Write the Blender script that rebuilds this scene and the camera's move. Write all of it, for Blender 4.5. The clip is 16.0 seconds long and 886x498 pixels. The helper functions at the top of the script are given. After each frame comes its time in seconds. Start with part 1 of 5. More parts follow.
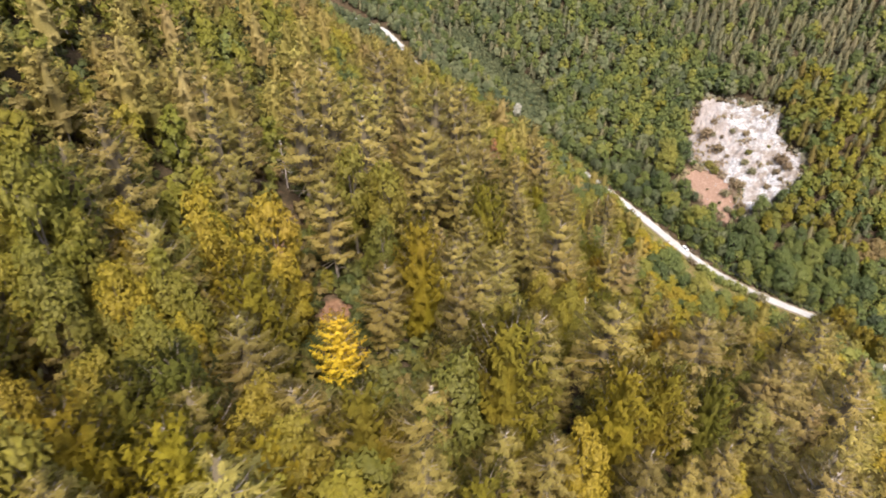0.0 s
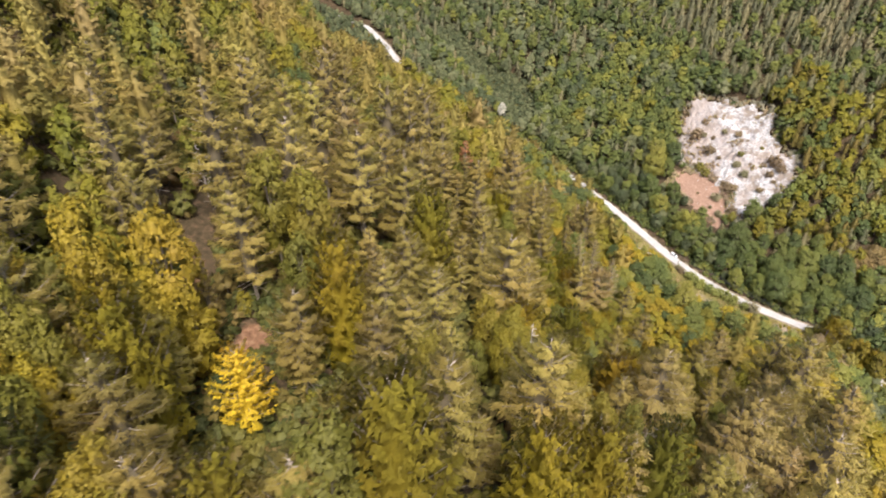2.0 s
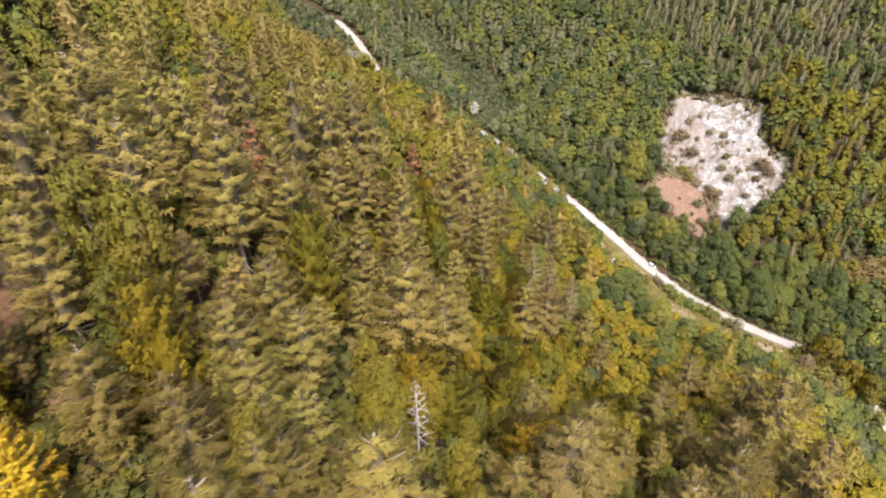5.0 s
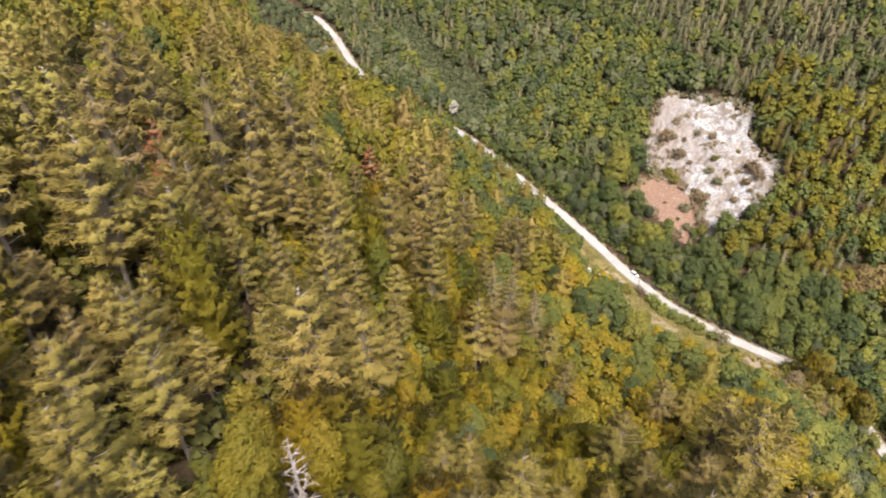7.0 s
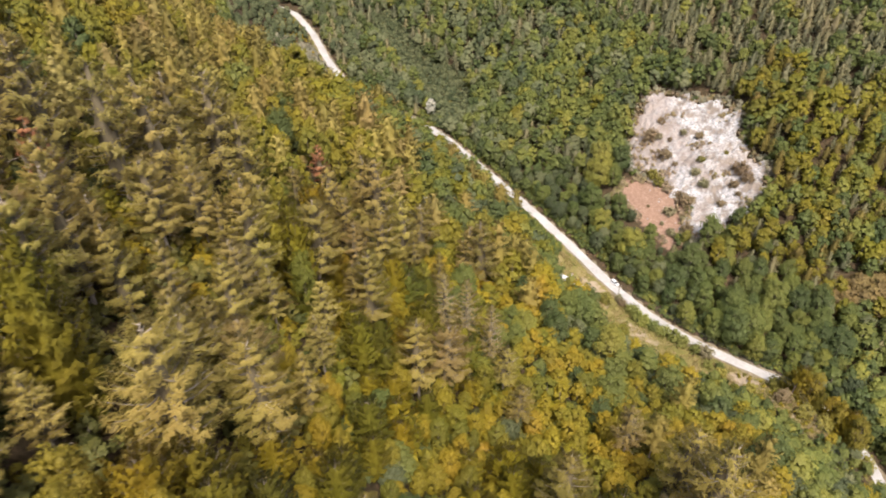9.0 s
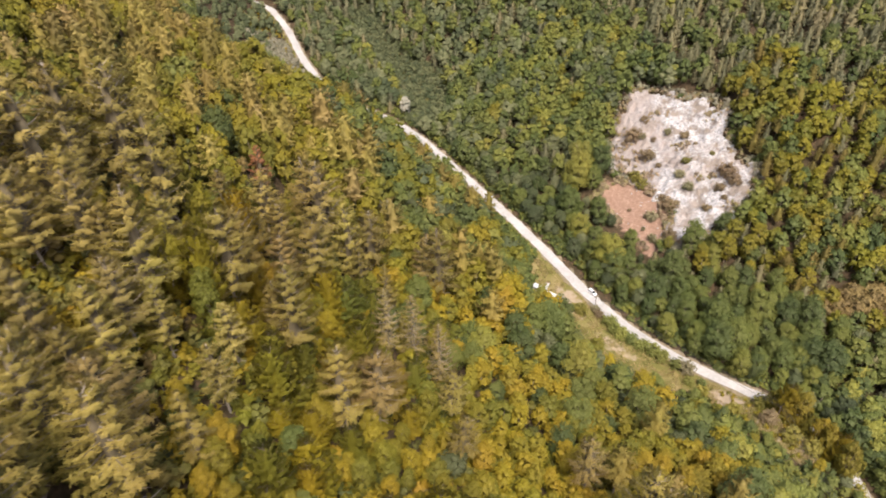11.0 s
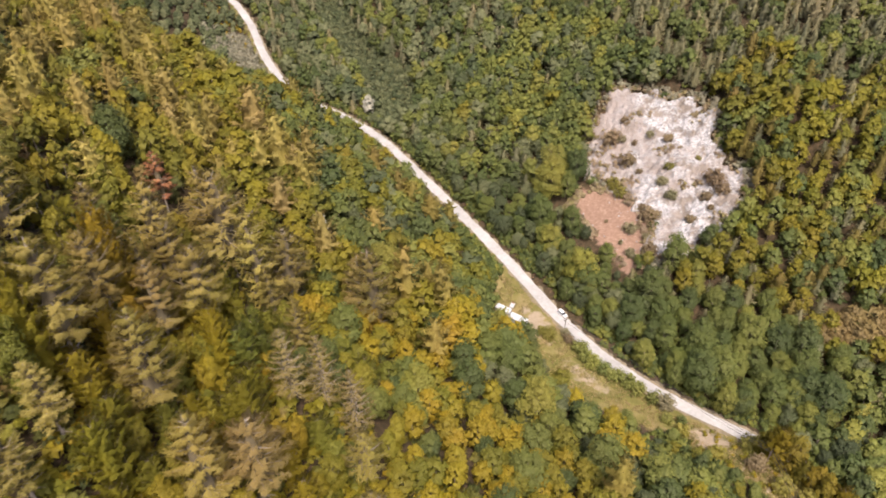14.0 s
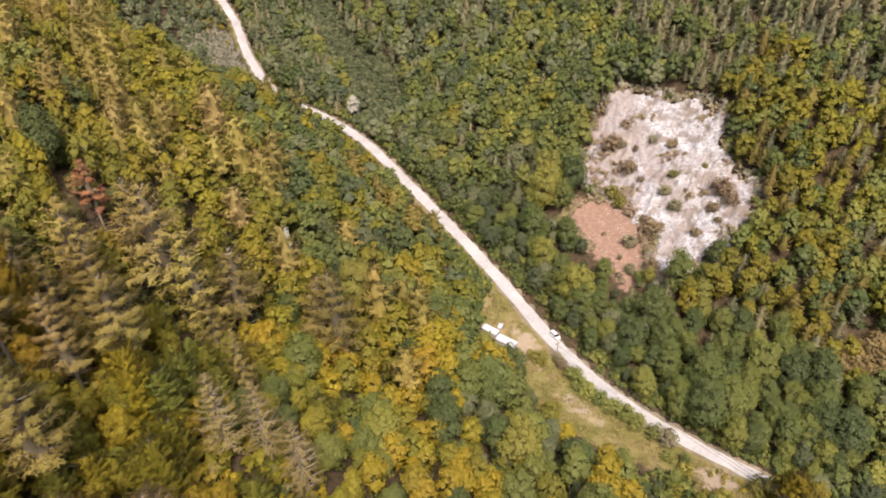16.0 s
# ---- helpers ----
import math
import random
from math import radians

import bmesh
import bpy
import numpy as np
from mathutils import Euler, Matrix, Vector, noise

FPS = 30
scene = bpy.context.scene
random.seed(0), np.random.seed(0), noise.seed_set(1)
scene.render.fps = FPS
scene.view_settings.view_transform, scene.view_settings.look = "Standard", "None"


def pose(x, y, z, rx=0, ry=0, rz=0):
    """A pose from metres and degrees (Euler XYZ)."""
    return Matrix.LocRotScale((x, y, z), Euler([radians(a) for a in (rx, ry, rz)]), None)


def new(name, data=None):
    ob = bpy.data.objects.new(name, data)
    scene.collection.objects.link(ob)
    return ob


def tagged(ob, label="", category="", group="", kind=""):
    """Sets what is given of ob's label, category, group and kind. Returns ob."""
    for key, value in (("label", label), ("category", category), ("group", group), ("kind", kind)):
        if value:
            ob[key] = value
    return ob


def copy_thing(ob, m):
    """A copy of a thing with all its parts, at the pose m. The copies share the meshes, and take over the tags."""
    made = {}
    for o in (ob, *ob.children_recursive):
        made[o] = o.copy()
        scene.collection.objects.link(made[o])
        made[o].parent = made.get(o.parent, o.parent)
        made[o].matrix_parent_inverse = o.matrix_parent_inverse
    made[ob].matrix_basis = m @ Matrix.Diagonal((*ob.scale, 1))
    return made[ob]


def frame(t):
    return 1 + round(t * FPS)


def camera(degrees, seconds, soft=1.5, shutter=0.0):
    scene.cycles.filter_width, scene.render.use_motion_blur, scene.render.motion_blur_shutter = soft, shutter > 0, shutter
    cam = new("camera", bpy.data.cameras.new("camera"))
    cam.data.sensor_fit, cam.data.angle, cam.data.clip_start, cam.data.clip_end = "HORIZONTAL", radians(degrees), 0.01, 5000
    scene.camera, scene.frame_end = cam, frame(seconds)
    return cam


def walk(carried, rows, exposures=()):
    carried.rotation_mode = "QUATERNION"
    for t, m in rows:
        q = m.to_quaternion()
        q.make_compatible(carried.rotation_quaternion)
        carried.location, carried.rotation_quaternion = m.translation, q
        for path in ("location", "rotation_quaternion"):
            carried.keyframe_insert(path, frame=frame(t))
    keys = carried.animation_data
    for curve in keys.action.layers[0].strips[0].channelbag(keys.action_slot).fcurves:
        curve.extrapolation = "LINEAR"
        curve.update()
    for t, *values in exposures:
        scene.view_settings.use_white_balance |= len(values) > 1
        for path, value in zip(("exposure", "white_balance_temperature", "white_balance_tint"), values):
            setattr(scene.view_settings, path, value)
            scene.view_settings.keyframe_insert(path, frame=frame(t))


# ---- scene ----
cam = camera(65.0, 16.0, soft=1.8, shutter=0.8)
METRES, EYE, TILT, LEAN, TURN = 190.0, 249.0, -39.5, 0.0, 0.0
EXPOSURE, KELVIN, TINT, SUN_TURN = 1.47, 6800.0, 10.0, 168.0
ROWS = [
    (0.0, 0.0, 0.0, 0.0, 0.0, 0.0, -0.0),
    (0.5, 0.0178, 0.0216, 0.0059, 0.05, 0.01, 0.01),
    (1.0, 0.0359, 0.0456, 0.01, 0.1, 0.01, 0.02),
    (1.5, 0.0546, 0.0696, 0.0145, 0.15, 0.01, 0.02),
    (2.0, 0.0733, 0.0939, 0.0193, 0.2, 0.0, 0.01),
    (2.5, 0.0922, 0.1181, 0.0242, 0.24, -0.01, 0.0),
    (3.0, 0.1109, 0.1427, 0.0289, 0.27, -0.01, -0.0),
    (3.5, 0.1299, 0.1677, 0.0338, 0.31, -0.02, 0.01),
    (4.0, 0.1475, 0.1909, 0.0381, 0.34, -0.01, 0.03),
    (6.5, 0.2435, 0.315, 0.061, 0.55, -0.04, -0.02),
    (7.0, 0.2623, 0.3401, 0.0652, 0.58, -0.04, -0.03),
    (7.5, 0.2814, 0.3652, 0.0692, 0.62, -0.04, -0.03),
    (8.0, 0.3005, 0.3906, 0.0736, 0.66, -0.06, -0.04),
    (8.5, 0.3197, 0.4158, 0.0774, 0.69, -0.05, -0.06),
    (9.0, 0.3391, 0.4407, 0.0814, 0.72, -0.06, -0.07),
    (9.5, 0.3585, 0.4658, 0.0855, 0.76, -0.08, -0.07),
    (10.0, 0.3773, 0.4909, 0.0895, 0.78, -0.07, -0.08),
    (12.5, 0.4679, 0.6183, 0.1108, 0.95, -0.08, -0.14),
    (13.0, 0.4827, 0.6455, 0.1164, 0.95, -0.07, -0.16),
    (13.5, 0.496, 0.6728, 0.1224, 0.97, -0.07, -0.16),
    (14.0, 0.5079, 0.7004, 0.1288, 0.99, -0.07, -0.17),
    (14.5, 0.5182, 0.7287, 0.1355, 1.08, -0.06, -0.24),
    (15.0, 0.5284, 0.7568, 0.1423, 1.21, -0.06, -0.33),
    (15.5, 0.5375, 0.7857, 0.1488, 1.3, -0.05, -0.4),
    (16.0, 0.5472, 0.8143, 0.1551, 1.42, -0.04, -0.49),
]
walk(cam, [(t, pose(0, 0, EYE, TILT, LEAN, TURN) @ pose(METRES * x, METRES * y, METRES * z, 90 + pitch, roll, yaw)) for t, x, y, z, yaw, pitch, roll in ROWS],
     [(0.0, EXPOSURE + 0.14, KELVIN - 330, TINT + 3), (8.0, EXPOSURE + 0.02, KELVIN - 150, TINT + 2), (16.0, EXPOSURE - 0.08, KELVIN, TINT + 8)])

# ---- sky and sun: an overcast autumn day ----
world = bpy.data.worlds.new("overcast")
scene.world = world
world.use_nodes = True
_w = world.node_tree
_sky = _w.nodes.new("ShaderNodeTexSky")
_sky.sky_type, _sky.sun_disc = "NISHITA", False
_sky.sun_elevation, _sky.sun_rotation = radians(62), radians(SUN_TURN)
_sky.air_density, _sky.dust_density, _sky.ozone_density = 1.0, 4.0, 1.0
_w.links.new(_sky.outputs[0], _w.nodes["Background"].inputs["Color"])
_w.nodes["Background"].inputs["Strength"].default_value = 0.11
sun = new("sun", bpy.data.lights.new("sun", "SUN"))
sun.data.energy, sun.data.angle, sun.data.color = 2.3, radians(15), (1.0, 0.96, 0.9)
sun.matrix_world = pose(0, 0, 600, 28, 0, -SUN_TURN + 180)

# ---- lie of the land: a = metres up the valley along the road, u = metres to the right of the road ----
AXIS, ACROSS, ORIGIN = (-0.555, 0.832), (0.832, 0.555), (136.0, 303.0)
ROAD_A = (-400, -250, -150, -120, -112, -95, -78, -66, -54, -43, -28, -10, 7, 25, 50, 80, 125, 140, 160, 176, 190, 206, 225, 255, 295, 335, 450, 700)
ROAD_P = (-150, -60, -8, 9, 14, 18, 17.5, 12, 7, 3, -1, -2.5, -2, -0.5, 0.5, 0.8, 0.6, 0, -4, -9, -15, -18.5, -18, -14.5, -6, -2, -40, -150)
_fine = np.arange(-900.0, 1500.0, 1.0)


def eased(xs, ys, s=6.0):
    """A smooth curve through stations xs with values ys, tabled every metre."""
    k = np.exp(-0.5 * (np.arange(-int(3 * s), int(3 * s) + 1) / s) ** 2)
    line = np.interp(_fine, xs, ys)
    line = np.convolve(np.pad(line, len(k) // 2, mode="edge"), k / k.sum(), mode="valid")
    return lambda v: np.interp(v, _fine, line)


road_p = eased(ROAD_A, ROAD_P, 5)
left_foot = eased((-400, -110, -75, -60, -40, 0, 15, 35, 400), (5, 6, 16, 20, 24, 25, 22, 9, 7), 6)
left_rise = eased((-400, -200, -150, -115, -75, -45, -30, -15, 25, 60, 115, 170, 400), (0.66, 0.68, 0.72, 0.65, 0.50, 0.61, 0.66, 0.70, 0.73, 0.72, 0.74, 0.70, 0.62), 9)
right_foot = eased((-400, -100, -60, -10, 20, 80, 150, 200, 300, 500), (24, 24, 22, 11, 10, 14, 30, 48, 40, 30), 14)
right_rise = eased((-400, -80, 0, 60, 200, 500), (0.46, 0.46, 0.47, 0.49, 0.50, 0.5), 20)


def soft(v, s=6.0):
    return s * np.logaddexp(0.0, v / s)


def plan(x, y):
    """Plan place (x, y) as (u, a)."""
    dx, dy = x - ORIGIN[0], y - ORIGIN[1]
    a = dx * AXIS[0] + dy * AXIS[1]
    return dx * ACROSS[0] + dy * ACROSS[1] - road_p(a), a


def place(u, a):
    p = u + road_p(a)
    return ORIGIN[0] + a * AXIS[0] + p * ACROSS[0], ORIGIN[1] + a * AXIS[1] + p * ACROSS[1]


def waves(x, y):
    """Gentle hollows and ribs of the slopes."""
    return (1.6 * np.sin(x / 19.0 + 1.3 * np.sin(y / 31.0)) * np.sin(y / 23.0 + 0.6) + 0.7 * np.sin(x / 7.3 + y / 11.0) + 0.5 * np.sin(y / 5.9 - x / 8.7)
            + 2.0 * np.sin(x / 61.0 + 0.4) * np.sin(y / 53.0))


def road_z(a):
    return 0.055 * (0.832 * a + 0.555 * road_p(a))


# swells and hollows of the wooded side: u, a, breadth, rise
SWELLS = ((-180, -30, 50, 13.8), (-228, -90, 24, 12.1), (-192, -126, 34, -11.5), (-276, -66, 24, -13.8), (-108, -30, 24, 7.8), (-144, -90, 34, -7.4), (-228, -54, 24, 6.2), (-54, -18, 20, 5.8), (-156, -6, 24, 5.9), (-96, -66, 24, -4.2), (-66, -56, 24, 2.5), (-72, -102, 24, 3.9))


def height(x, y):
    u, a = plan(x, y)
    left, right = soft(-u - left_foot(a)), soft(u - right_foot(a))
    z = road_z(np.clip(a, -600, 420)) + left_rise(a + 0.13 * soft(-u - 80.0)) * left + right_rise(a) * right + 0.42 * soft(a - 385.0, 20.0)
    z = z + 24.0 * np.exp(-((u + 200) / 38.0) ** 2 - ((a + 120) / 34.0) ** 2) + 8.0 * np.exp(-((u + 258) / 20.0) ** 2 - ((a + 100) / 20.0) ** 2)  # spurs under the start of the flight
    z = z + 5.0 * np.exp(-((u + 14) / 8.0) ** 2 - ((a + 90) / 15.0) ** 2)  # dry knoll above the road
    for su, sa, broad, rise in SWELLS:
        z = z + rise * np.exp(-((u - su) / broad) ** 2 - ((a - sa) / broad) ** 2)
    rough = np.clip((np.maximum(left, right) - 4) / 40.0, 0, 1)
    z = z + waves(x, y) * rough
    z = 330.0 - soft(330.0 - z, 25.0)
    # quarry bowl: scooped out of the slope, with a level floor below
    bowl = np.exp(-(((u - 66) / 30.0) ** 4) - (((a - 22) / 36.0) ** 4))
    z = z - 4.0 * bowl
    # road bench
    flat = np.clip((7.5 - np.abs(u)) / 3.5, 0, 1)
    return z * (1 - flat) + flat * (road_z(np.clip(a, -600, 420)) - 0.35)

# ---- materials ----
def nodes(name):
    m = bpy.data.materials.new(name)
    m.use_nodes = True
    t = m.node_tree
    return m, t, t.nodes["Principled BSDF"], t.nodes["Material Output"]


def link(t, a, b):
    t.links.new(a, b)


def node(t, kind, **values):
    n = t.nodes.new(kind)
    for k, v in values.items():
        if k in n.inputs:
            n.inputs[k].default_value = v
    return n


def noise_tex(t, scale, detail=4.0, rough=0.55, coords="Object"):
    n = node(t, "ShaderNodeTexNoise", Scale=scale, Detail=detail, Roughness=rough)
    c = t.nodes.new("ShaderNodeTexCoord") if coords != "World" else t.nodes.new("ShaderNodeNewGeometry")
    link(t, c.outputs["Position" if coords == "World" else coords], n.inputs["Vector"])
    return n


def ramp(t, fac, stops):
    r = t.nodes.new("ShaderNodeValToRGB")
    e = r.color_ramp.elements
    while len(e) < len(stops):
        e.new(0.5)
    for el, (p, c) in zip(e, stops):
        el.position, el.color = p, (*c, 1)
    link(t, fac, r.inputs["Fac"])
    return r


def mixed(t, fac, a, b, how="MIX"):
    m = t.nodes.new("ShaderNodeMix")
    m.data_type, m.blend_type = "RGBA", how
    for s, v in ((m.inputs[0], fac), (m.inputs[6], a), (m.inputs[7], b)):
        if hasattr(v, "is_linked"):
            link(t, v, s)
        else:
            s.default_value = v if not isinstance(v, tuple) else (*v, 1)
    return m.outputs[2]


def maths(t, how, a, b):
    m = t.nodes.new("ShaderNodeMath")
    m.operation = how
    for s, v in zip(m.inputs, (a, b)):
        if hasattr(v, "is_linked"):
            link(t, v, s)
        else:
            s.default_value = v
    return m.outputs[0]


def bumped(t, bsdf, height_socket, strength, distance):
    b = node(t, "ShaderNodeBump", Strength=strength, Distance=distance)
    link(t, height_socket, b.inputs["Height"])
    link(t, b.outputs[0], bsdf.inputs["Normal"])


def leaf_material(name, stops, single, value=None, shine=0.25):
    """Foliage: one hue a tree, lighter and darker leaves within it, stands of slightly other colour. single: trees that are objects of their own."""
    m, t, bsdf, out = nodes(name)
    value = value or 0.22
    if single:
        tone = t.nodes.new("ShaderNodeObjectInfo").outputs["Random"]
    else:
        at = t.nodes.new("ShaderNodeAttribute")
        at.attribute_name = "tone"
        tone = at.outputs["Fac"]
    base = ramp(t, tone, stops).outputs[0]
    geo = t.nodes.new("ShaderNodeNewGeometry")
    hsv = node(t, "ShaderNodeHueSaturation")
    link(t, base, hsv.inputs["Color"])
    link(t, maths(t, "ADD", 1 - value / 2, maths(t, "MULTIPLY", geo.outputs["Random Per Island"], value)), hsv.inputs["Value"])
    stand = noise_tex(t, 0.045, 2.0, 0.5, "World")
    link(t, maths(t, "ADD", 0.47, maths(t, "MULTIPLY", stand.outputs["Fac"], 0.06)), hsv.inputs["Hue"])
    fine = noise_tex(t, 3.4, 3.0, 0.7, "World")
    col = mixed(t, ramp(t, fine.outputs["Fac"], ((0.38, (1, 1, 1)), (0.60, (0, 0, 0)))).outputs[0], hsv.outputs[0], (0.72, 0.70, 0.63), "MULTIPLY")
    bumped(t, bsdf, fine.outputs["Fac"], 0.35, 0.3)
    link(t, col, bsdf.inputs["Base Color"])
    bsdf.inputs["Roughness"].default_value = 0.62
    bsdf.inputs["Specular IOR Level"].default_value = shine
    tr = t.nodes.new("ShaderNodeBsdfTranslucent")
    link(t, col, tr.inputs["Color"])
    mx = node(t, "ShaderNodeMixShader", Fac=0.22)
    link(t, bsdf.outputs[0], mx.inputs[1])
    link(t, tr.outputs[0], mx.inputs[2])
    link(t, mx.outputs[0], out.inputs["Surface"])
    return m


def plain_material(name, dark, light, scale, rough=0.85, bump=0.3, distance=0.1, metal=0.0, coords="Object"):
    m, t, bsdf, out = nodes(name)
    a, b = noise_tex(t, scale, 6.0, 0.6, coords), noise_tex(t, scale * 0.13, 3.0, 0.5, coords)
    f = maths(t, "MULTIPLY", maths(t, "ADD", a.outputs["Fac"], b.outputs["Fac"]), 0.5)
    link(t, ramp(t, f, ((0.34, dark), (0.66, light))).outputs[0], bsdf.inputs["Base Color"])
    bsdf.inputs["Roughness"].default_value, bsdf.inputs["Metallic"].default_value = rough, metal
    bumped(t, bsdf, a.outputs["Fac"], bump, distance)
    return m


TONES = {
    "pine": ((0.0, (0.175, 0.138, 0.038)), (0.35, (0.262, 0.206, 0.052)), (0.75, (0.345, 0.274, 0.07)), (0.88, (0.29, 0.222, 0.066)), (1.0, (0.295, 0.216, 0.08))),
    "autumn": ((0.0, (0.118, 0.116, 0.014)), (0.4, (0.192, 0.16, 0.014)), (0.8, (0.252, 0.188, 0.013)), (0.95, (0.272, 0.196, 0.013)), (1.0, (0.265, 0.168, 0.015))),
    "green": ((0.0, (0.06, 0.08, 0.024)), (0.45, (0.103, 0.121, 0.03)), (0.85, (0.155, 0.163, 0.034)), (1.0, (0.215, 0.2, 0.036))),
}
TONES.update({
    "willow": ((0.0, (0.058, 0.072, 0.031)), (0.5, (0.097, 0.11, 0.048)), (1.0, (0.165, 0.172, 0.082))),
    # spruce tones hold extra blue in place of distance haze
    "spruce": ((0.0, (0.14, 0.142, 0.08)), (0.5, (0.20, 0.19, 0.10)), (1.0, (0.265, 0.228, 0.115))),
    "underwood": ((0.0, (0.06, 0.075, 0.02)), (0.6, (0.10, 0.10, 0.024)), (0.85, (0.165, 0.145, 0.028)), (1.0, (0.18, 0.115, 0.045))),
})
LEAF = {(k, s): leaf_material(("leaves_" if s else "forest_leaves_") + k, v, s) for k, v in TONES.items() for s in (True, False)}
# ochre hue, with the near hillside's dimness put into the leaf colour
OCHRE_DIM = leaf_material("leaves_ochre_dim", ((0.0, (0.108, 0.108, 0.016)), (0.45, (0.175, 0.145, 0.015)), (0.85, (0.232, 0.176, 0.014)), (1.0, (0.26, 0.19, 0.014))), True)
LIME = leaf_material("leaves_yellow_green", ((0.0, (0.125, 0.138, 0.022)), (0.5, (0.195, 0.18, 0.021)), (0.85, (0.25, 0.205, 0.018)), (1.0, (0.255, 0.178, 0.016))), True)
gold = leaf_material("leaves_gold", ((0.0, (0.60, 0.42, 0.03)), (1.0, (0.66, 0.47, 0.03))), True, 0.35)
rusty = leaf_material("leaves_rusty", ((0.0, (0.36, 0.15, 0.075)), (1.0, (0.40, 0.18, 0.09))), True)
withered = leaf_material("leaves_withered", ((0.0, (0.25, 0.185, 0.07)), (1.0, (0.32, 0.24, 0.09))), True)
pale = leaf_material("leaves_pale", ((0.0, (0.40, 0.38, 0.30)), (1.0, (0.46, 0.44, 0.36))), True)
bark = plain_material("bark", (0.15, 0.125, 0.10), (0.36, 0.30, 0.24), 1.6, 0.9, 0.5, 0.05)
# brown inner twigs, kept dark to paint the shade between pine boughs
twig_shade = plain_material("inner_twig_shade", (0.05, 0.04, 0.022), (0.13, 0.10, 0.055), 1.2, 0.95, 0.6, 0.2)
grey_wood = plain_material("dead_wood", (0.26, 0.22, 0.20), (0.50, 0.44, 0.40), 2.0, 0.85, 0.4, 0.04)

# forest floor, meadow and bare soil on the one sheet of ground
ground_mat, _t, _b, _o = nodes("ground_cover")
_n1, _n2, _n3 = noise_tex(_t, 0.9, 8.0, 0.65), noise_tex(_t, 0.11, 4.0, 0.6), noise_tex(_t, 4.0, 4.0, 0.6)
_floor = ramp(_t, _n1.outputs["Fac"], ((0.3, (0.024, 0.02, 0.011)), (0.5, (0.055, 0.04, 0.022)), (0.72, (0.115, 0.07, 0.042)))).outputs[0]
_grass = ramp(_t, _n2.outputs["Fac"], ((0.34, (0.10, 0.10, 0.026)), (0.5, (0.17, 0.148, 0.05)), (0.66, (0.26, 0.20, 0.10)))).outputs[0]
_grass = mixed(_t, _n3.outputs["Fac"], _grass, (0.75, 0.72, 0.62), "MULTIPLY")
_soil = ramp(_t, _n1.outputs["Fac"], ((0.3, (0.165, 0.098, 0.066)), (0.55, (0.235, 0.148, 0.104)), (0.75, (0.33, 0.24, 0.18)))).outputs[0]


def mask(t, name):
    n = t.nodes.new("ShaderNodeAttribute")
    n.attribute_name = name
    edge = maths(t, "ADD", n.outputs["Fac"], maths(t, "MULTIPLY", maths(t, "SUBTRACT", noise_tex(t, 0.5, 5.0).outputs["Fac"], 0.5), 0.9))
    return ramp(t, edge, ((0.4, (0, 0, 0)), (0.6, (1, 1, 1)))).outputs[0]


_col = mixed(_t, mask(_t, "meadow"), _floor, _grass)
_col = mixed(_t, mask(_t, "track"), _col, mixed(_t, _n1.outputs["Fac"], (0.2, 0.155, 0.1), (0.34, 0.27, 0.19)))
_col = mixed(_t, mask(_t, "soil"), _col, _soil)
_col = mixed(_t, mask(_t, "red"), _col, ramp(_t, _n1.outputs["Fac"], ((0.3, (0.085, 0.042, 0.024)), (0.52, (0.15, 0.082, 0.047)), (0.72, (0.24, 0.15, 0.09)))).outputs[0])
link(_t, _col, _b.inputs["Base Color"])
_b.inputs["Roughness"].default_value = 0.95
_b.inputs["Specular IOR Level"].default_value = 0.1
bumped(_t, _b, _n1.outputs["Fac"], 0.8, 0.5)

gravel = plain_material("pale_gravel", (0.25, 0.238, 0.222), (0.39, 0.375, 0.357), 0.8, 0.95, 0.3, 0.05)
verge = plain_material("verge_earth", (0.09, 0.075, 0.04), (0.24, 0.185, 0.12), 0.6, 0.95, 0.5, 0.1)
rock, _t, _b, _o = nodes("quarry_rock")
_r1, _r2, _r3 = noise_tex(_t, 0.16, 6.0, 0.65), noise_tex(_t, 0.9, 8.0, 0.7), noise_tex(_t, 0.07, 3.0, 0.5)
_white = ramp(_t, _r2.outputs["Fac"], ((0.34, (0.15, 0.136, 0.128)), (0.47, (0.30, 0.284, 0.273)), (0.60, (0.42, 0.405, 0.392)))).outputs[0]
_stain = ramp(_t, _r1.outputs["Fac"], ((0.47, (0, 0, 0)), (0.60, (1, 1, 1)))).outputs[0]
_col = mixed(_t, _stain, _white, (0.19, 0.155, 0.125))
_col = mixed(_t, ramp(_t, _r3.outputs["Fac"], ((0.5, (0, 0, 0)), (0.65, (0.6, 0.6, 0.6)))).outputs[0], _col, (0.26, 0.212, 0.175))
_e = _t.nodes.new("ShaderNodeAttribute")
_e.attribute_name = "earth"
_e = ramp(_t, maths(_t, "ADD", _e.outputs["Fac"], maths(_t, "MULTIPLY", maths(_t, "SUBTRACT", noise_tex(_t, 0.45, 6.0, 0.7).outputs["Fac"], 0.5), 2.2)), ((0.38, (0, 0, 0)), (0.75, (0.9, 0.9, 0.9)))).outputs[0]
link(_t, mixed(_t, maths(_t, "MULTIPLY", _e, 0.75), _col, (0.23, 0.19, 0.165)), _b.inputs["Base Color"])
_b.inputs["Roughness"].default_value = 0.92
bumped(_t, _b, _r2.outputs["Fac"], 0.9, 0.6)


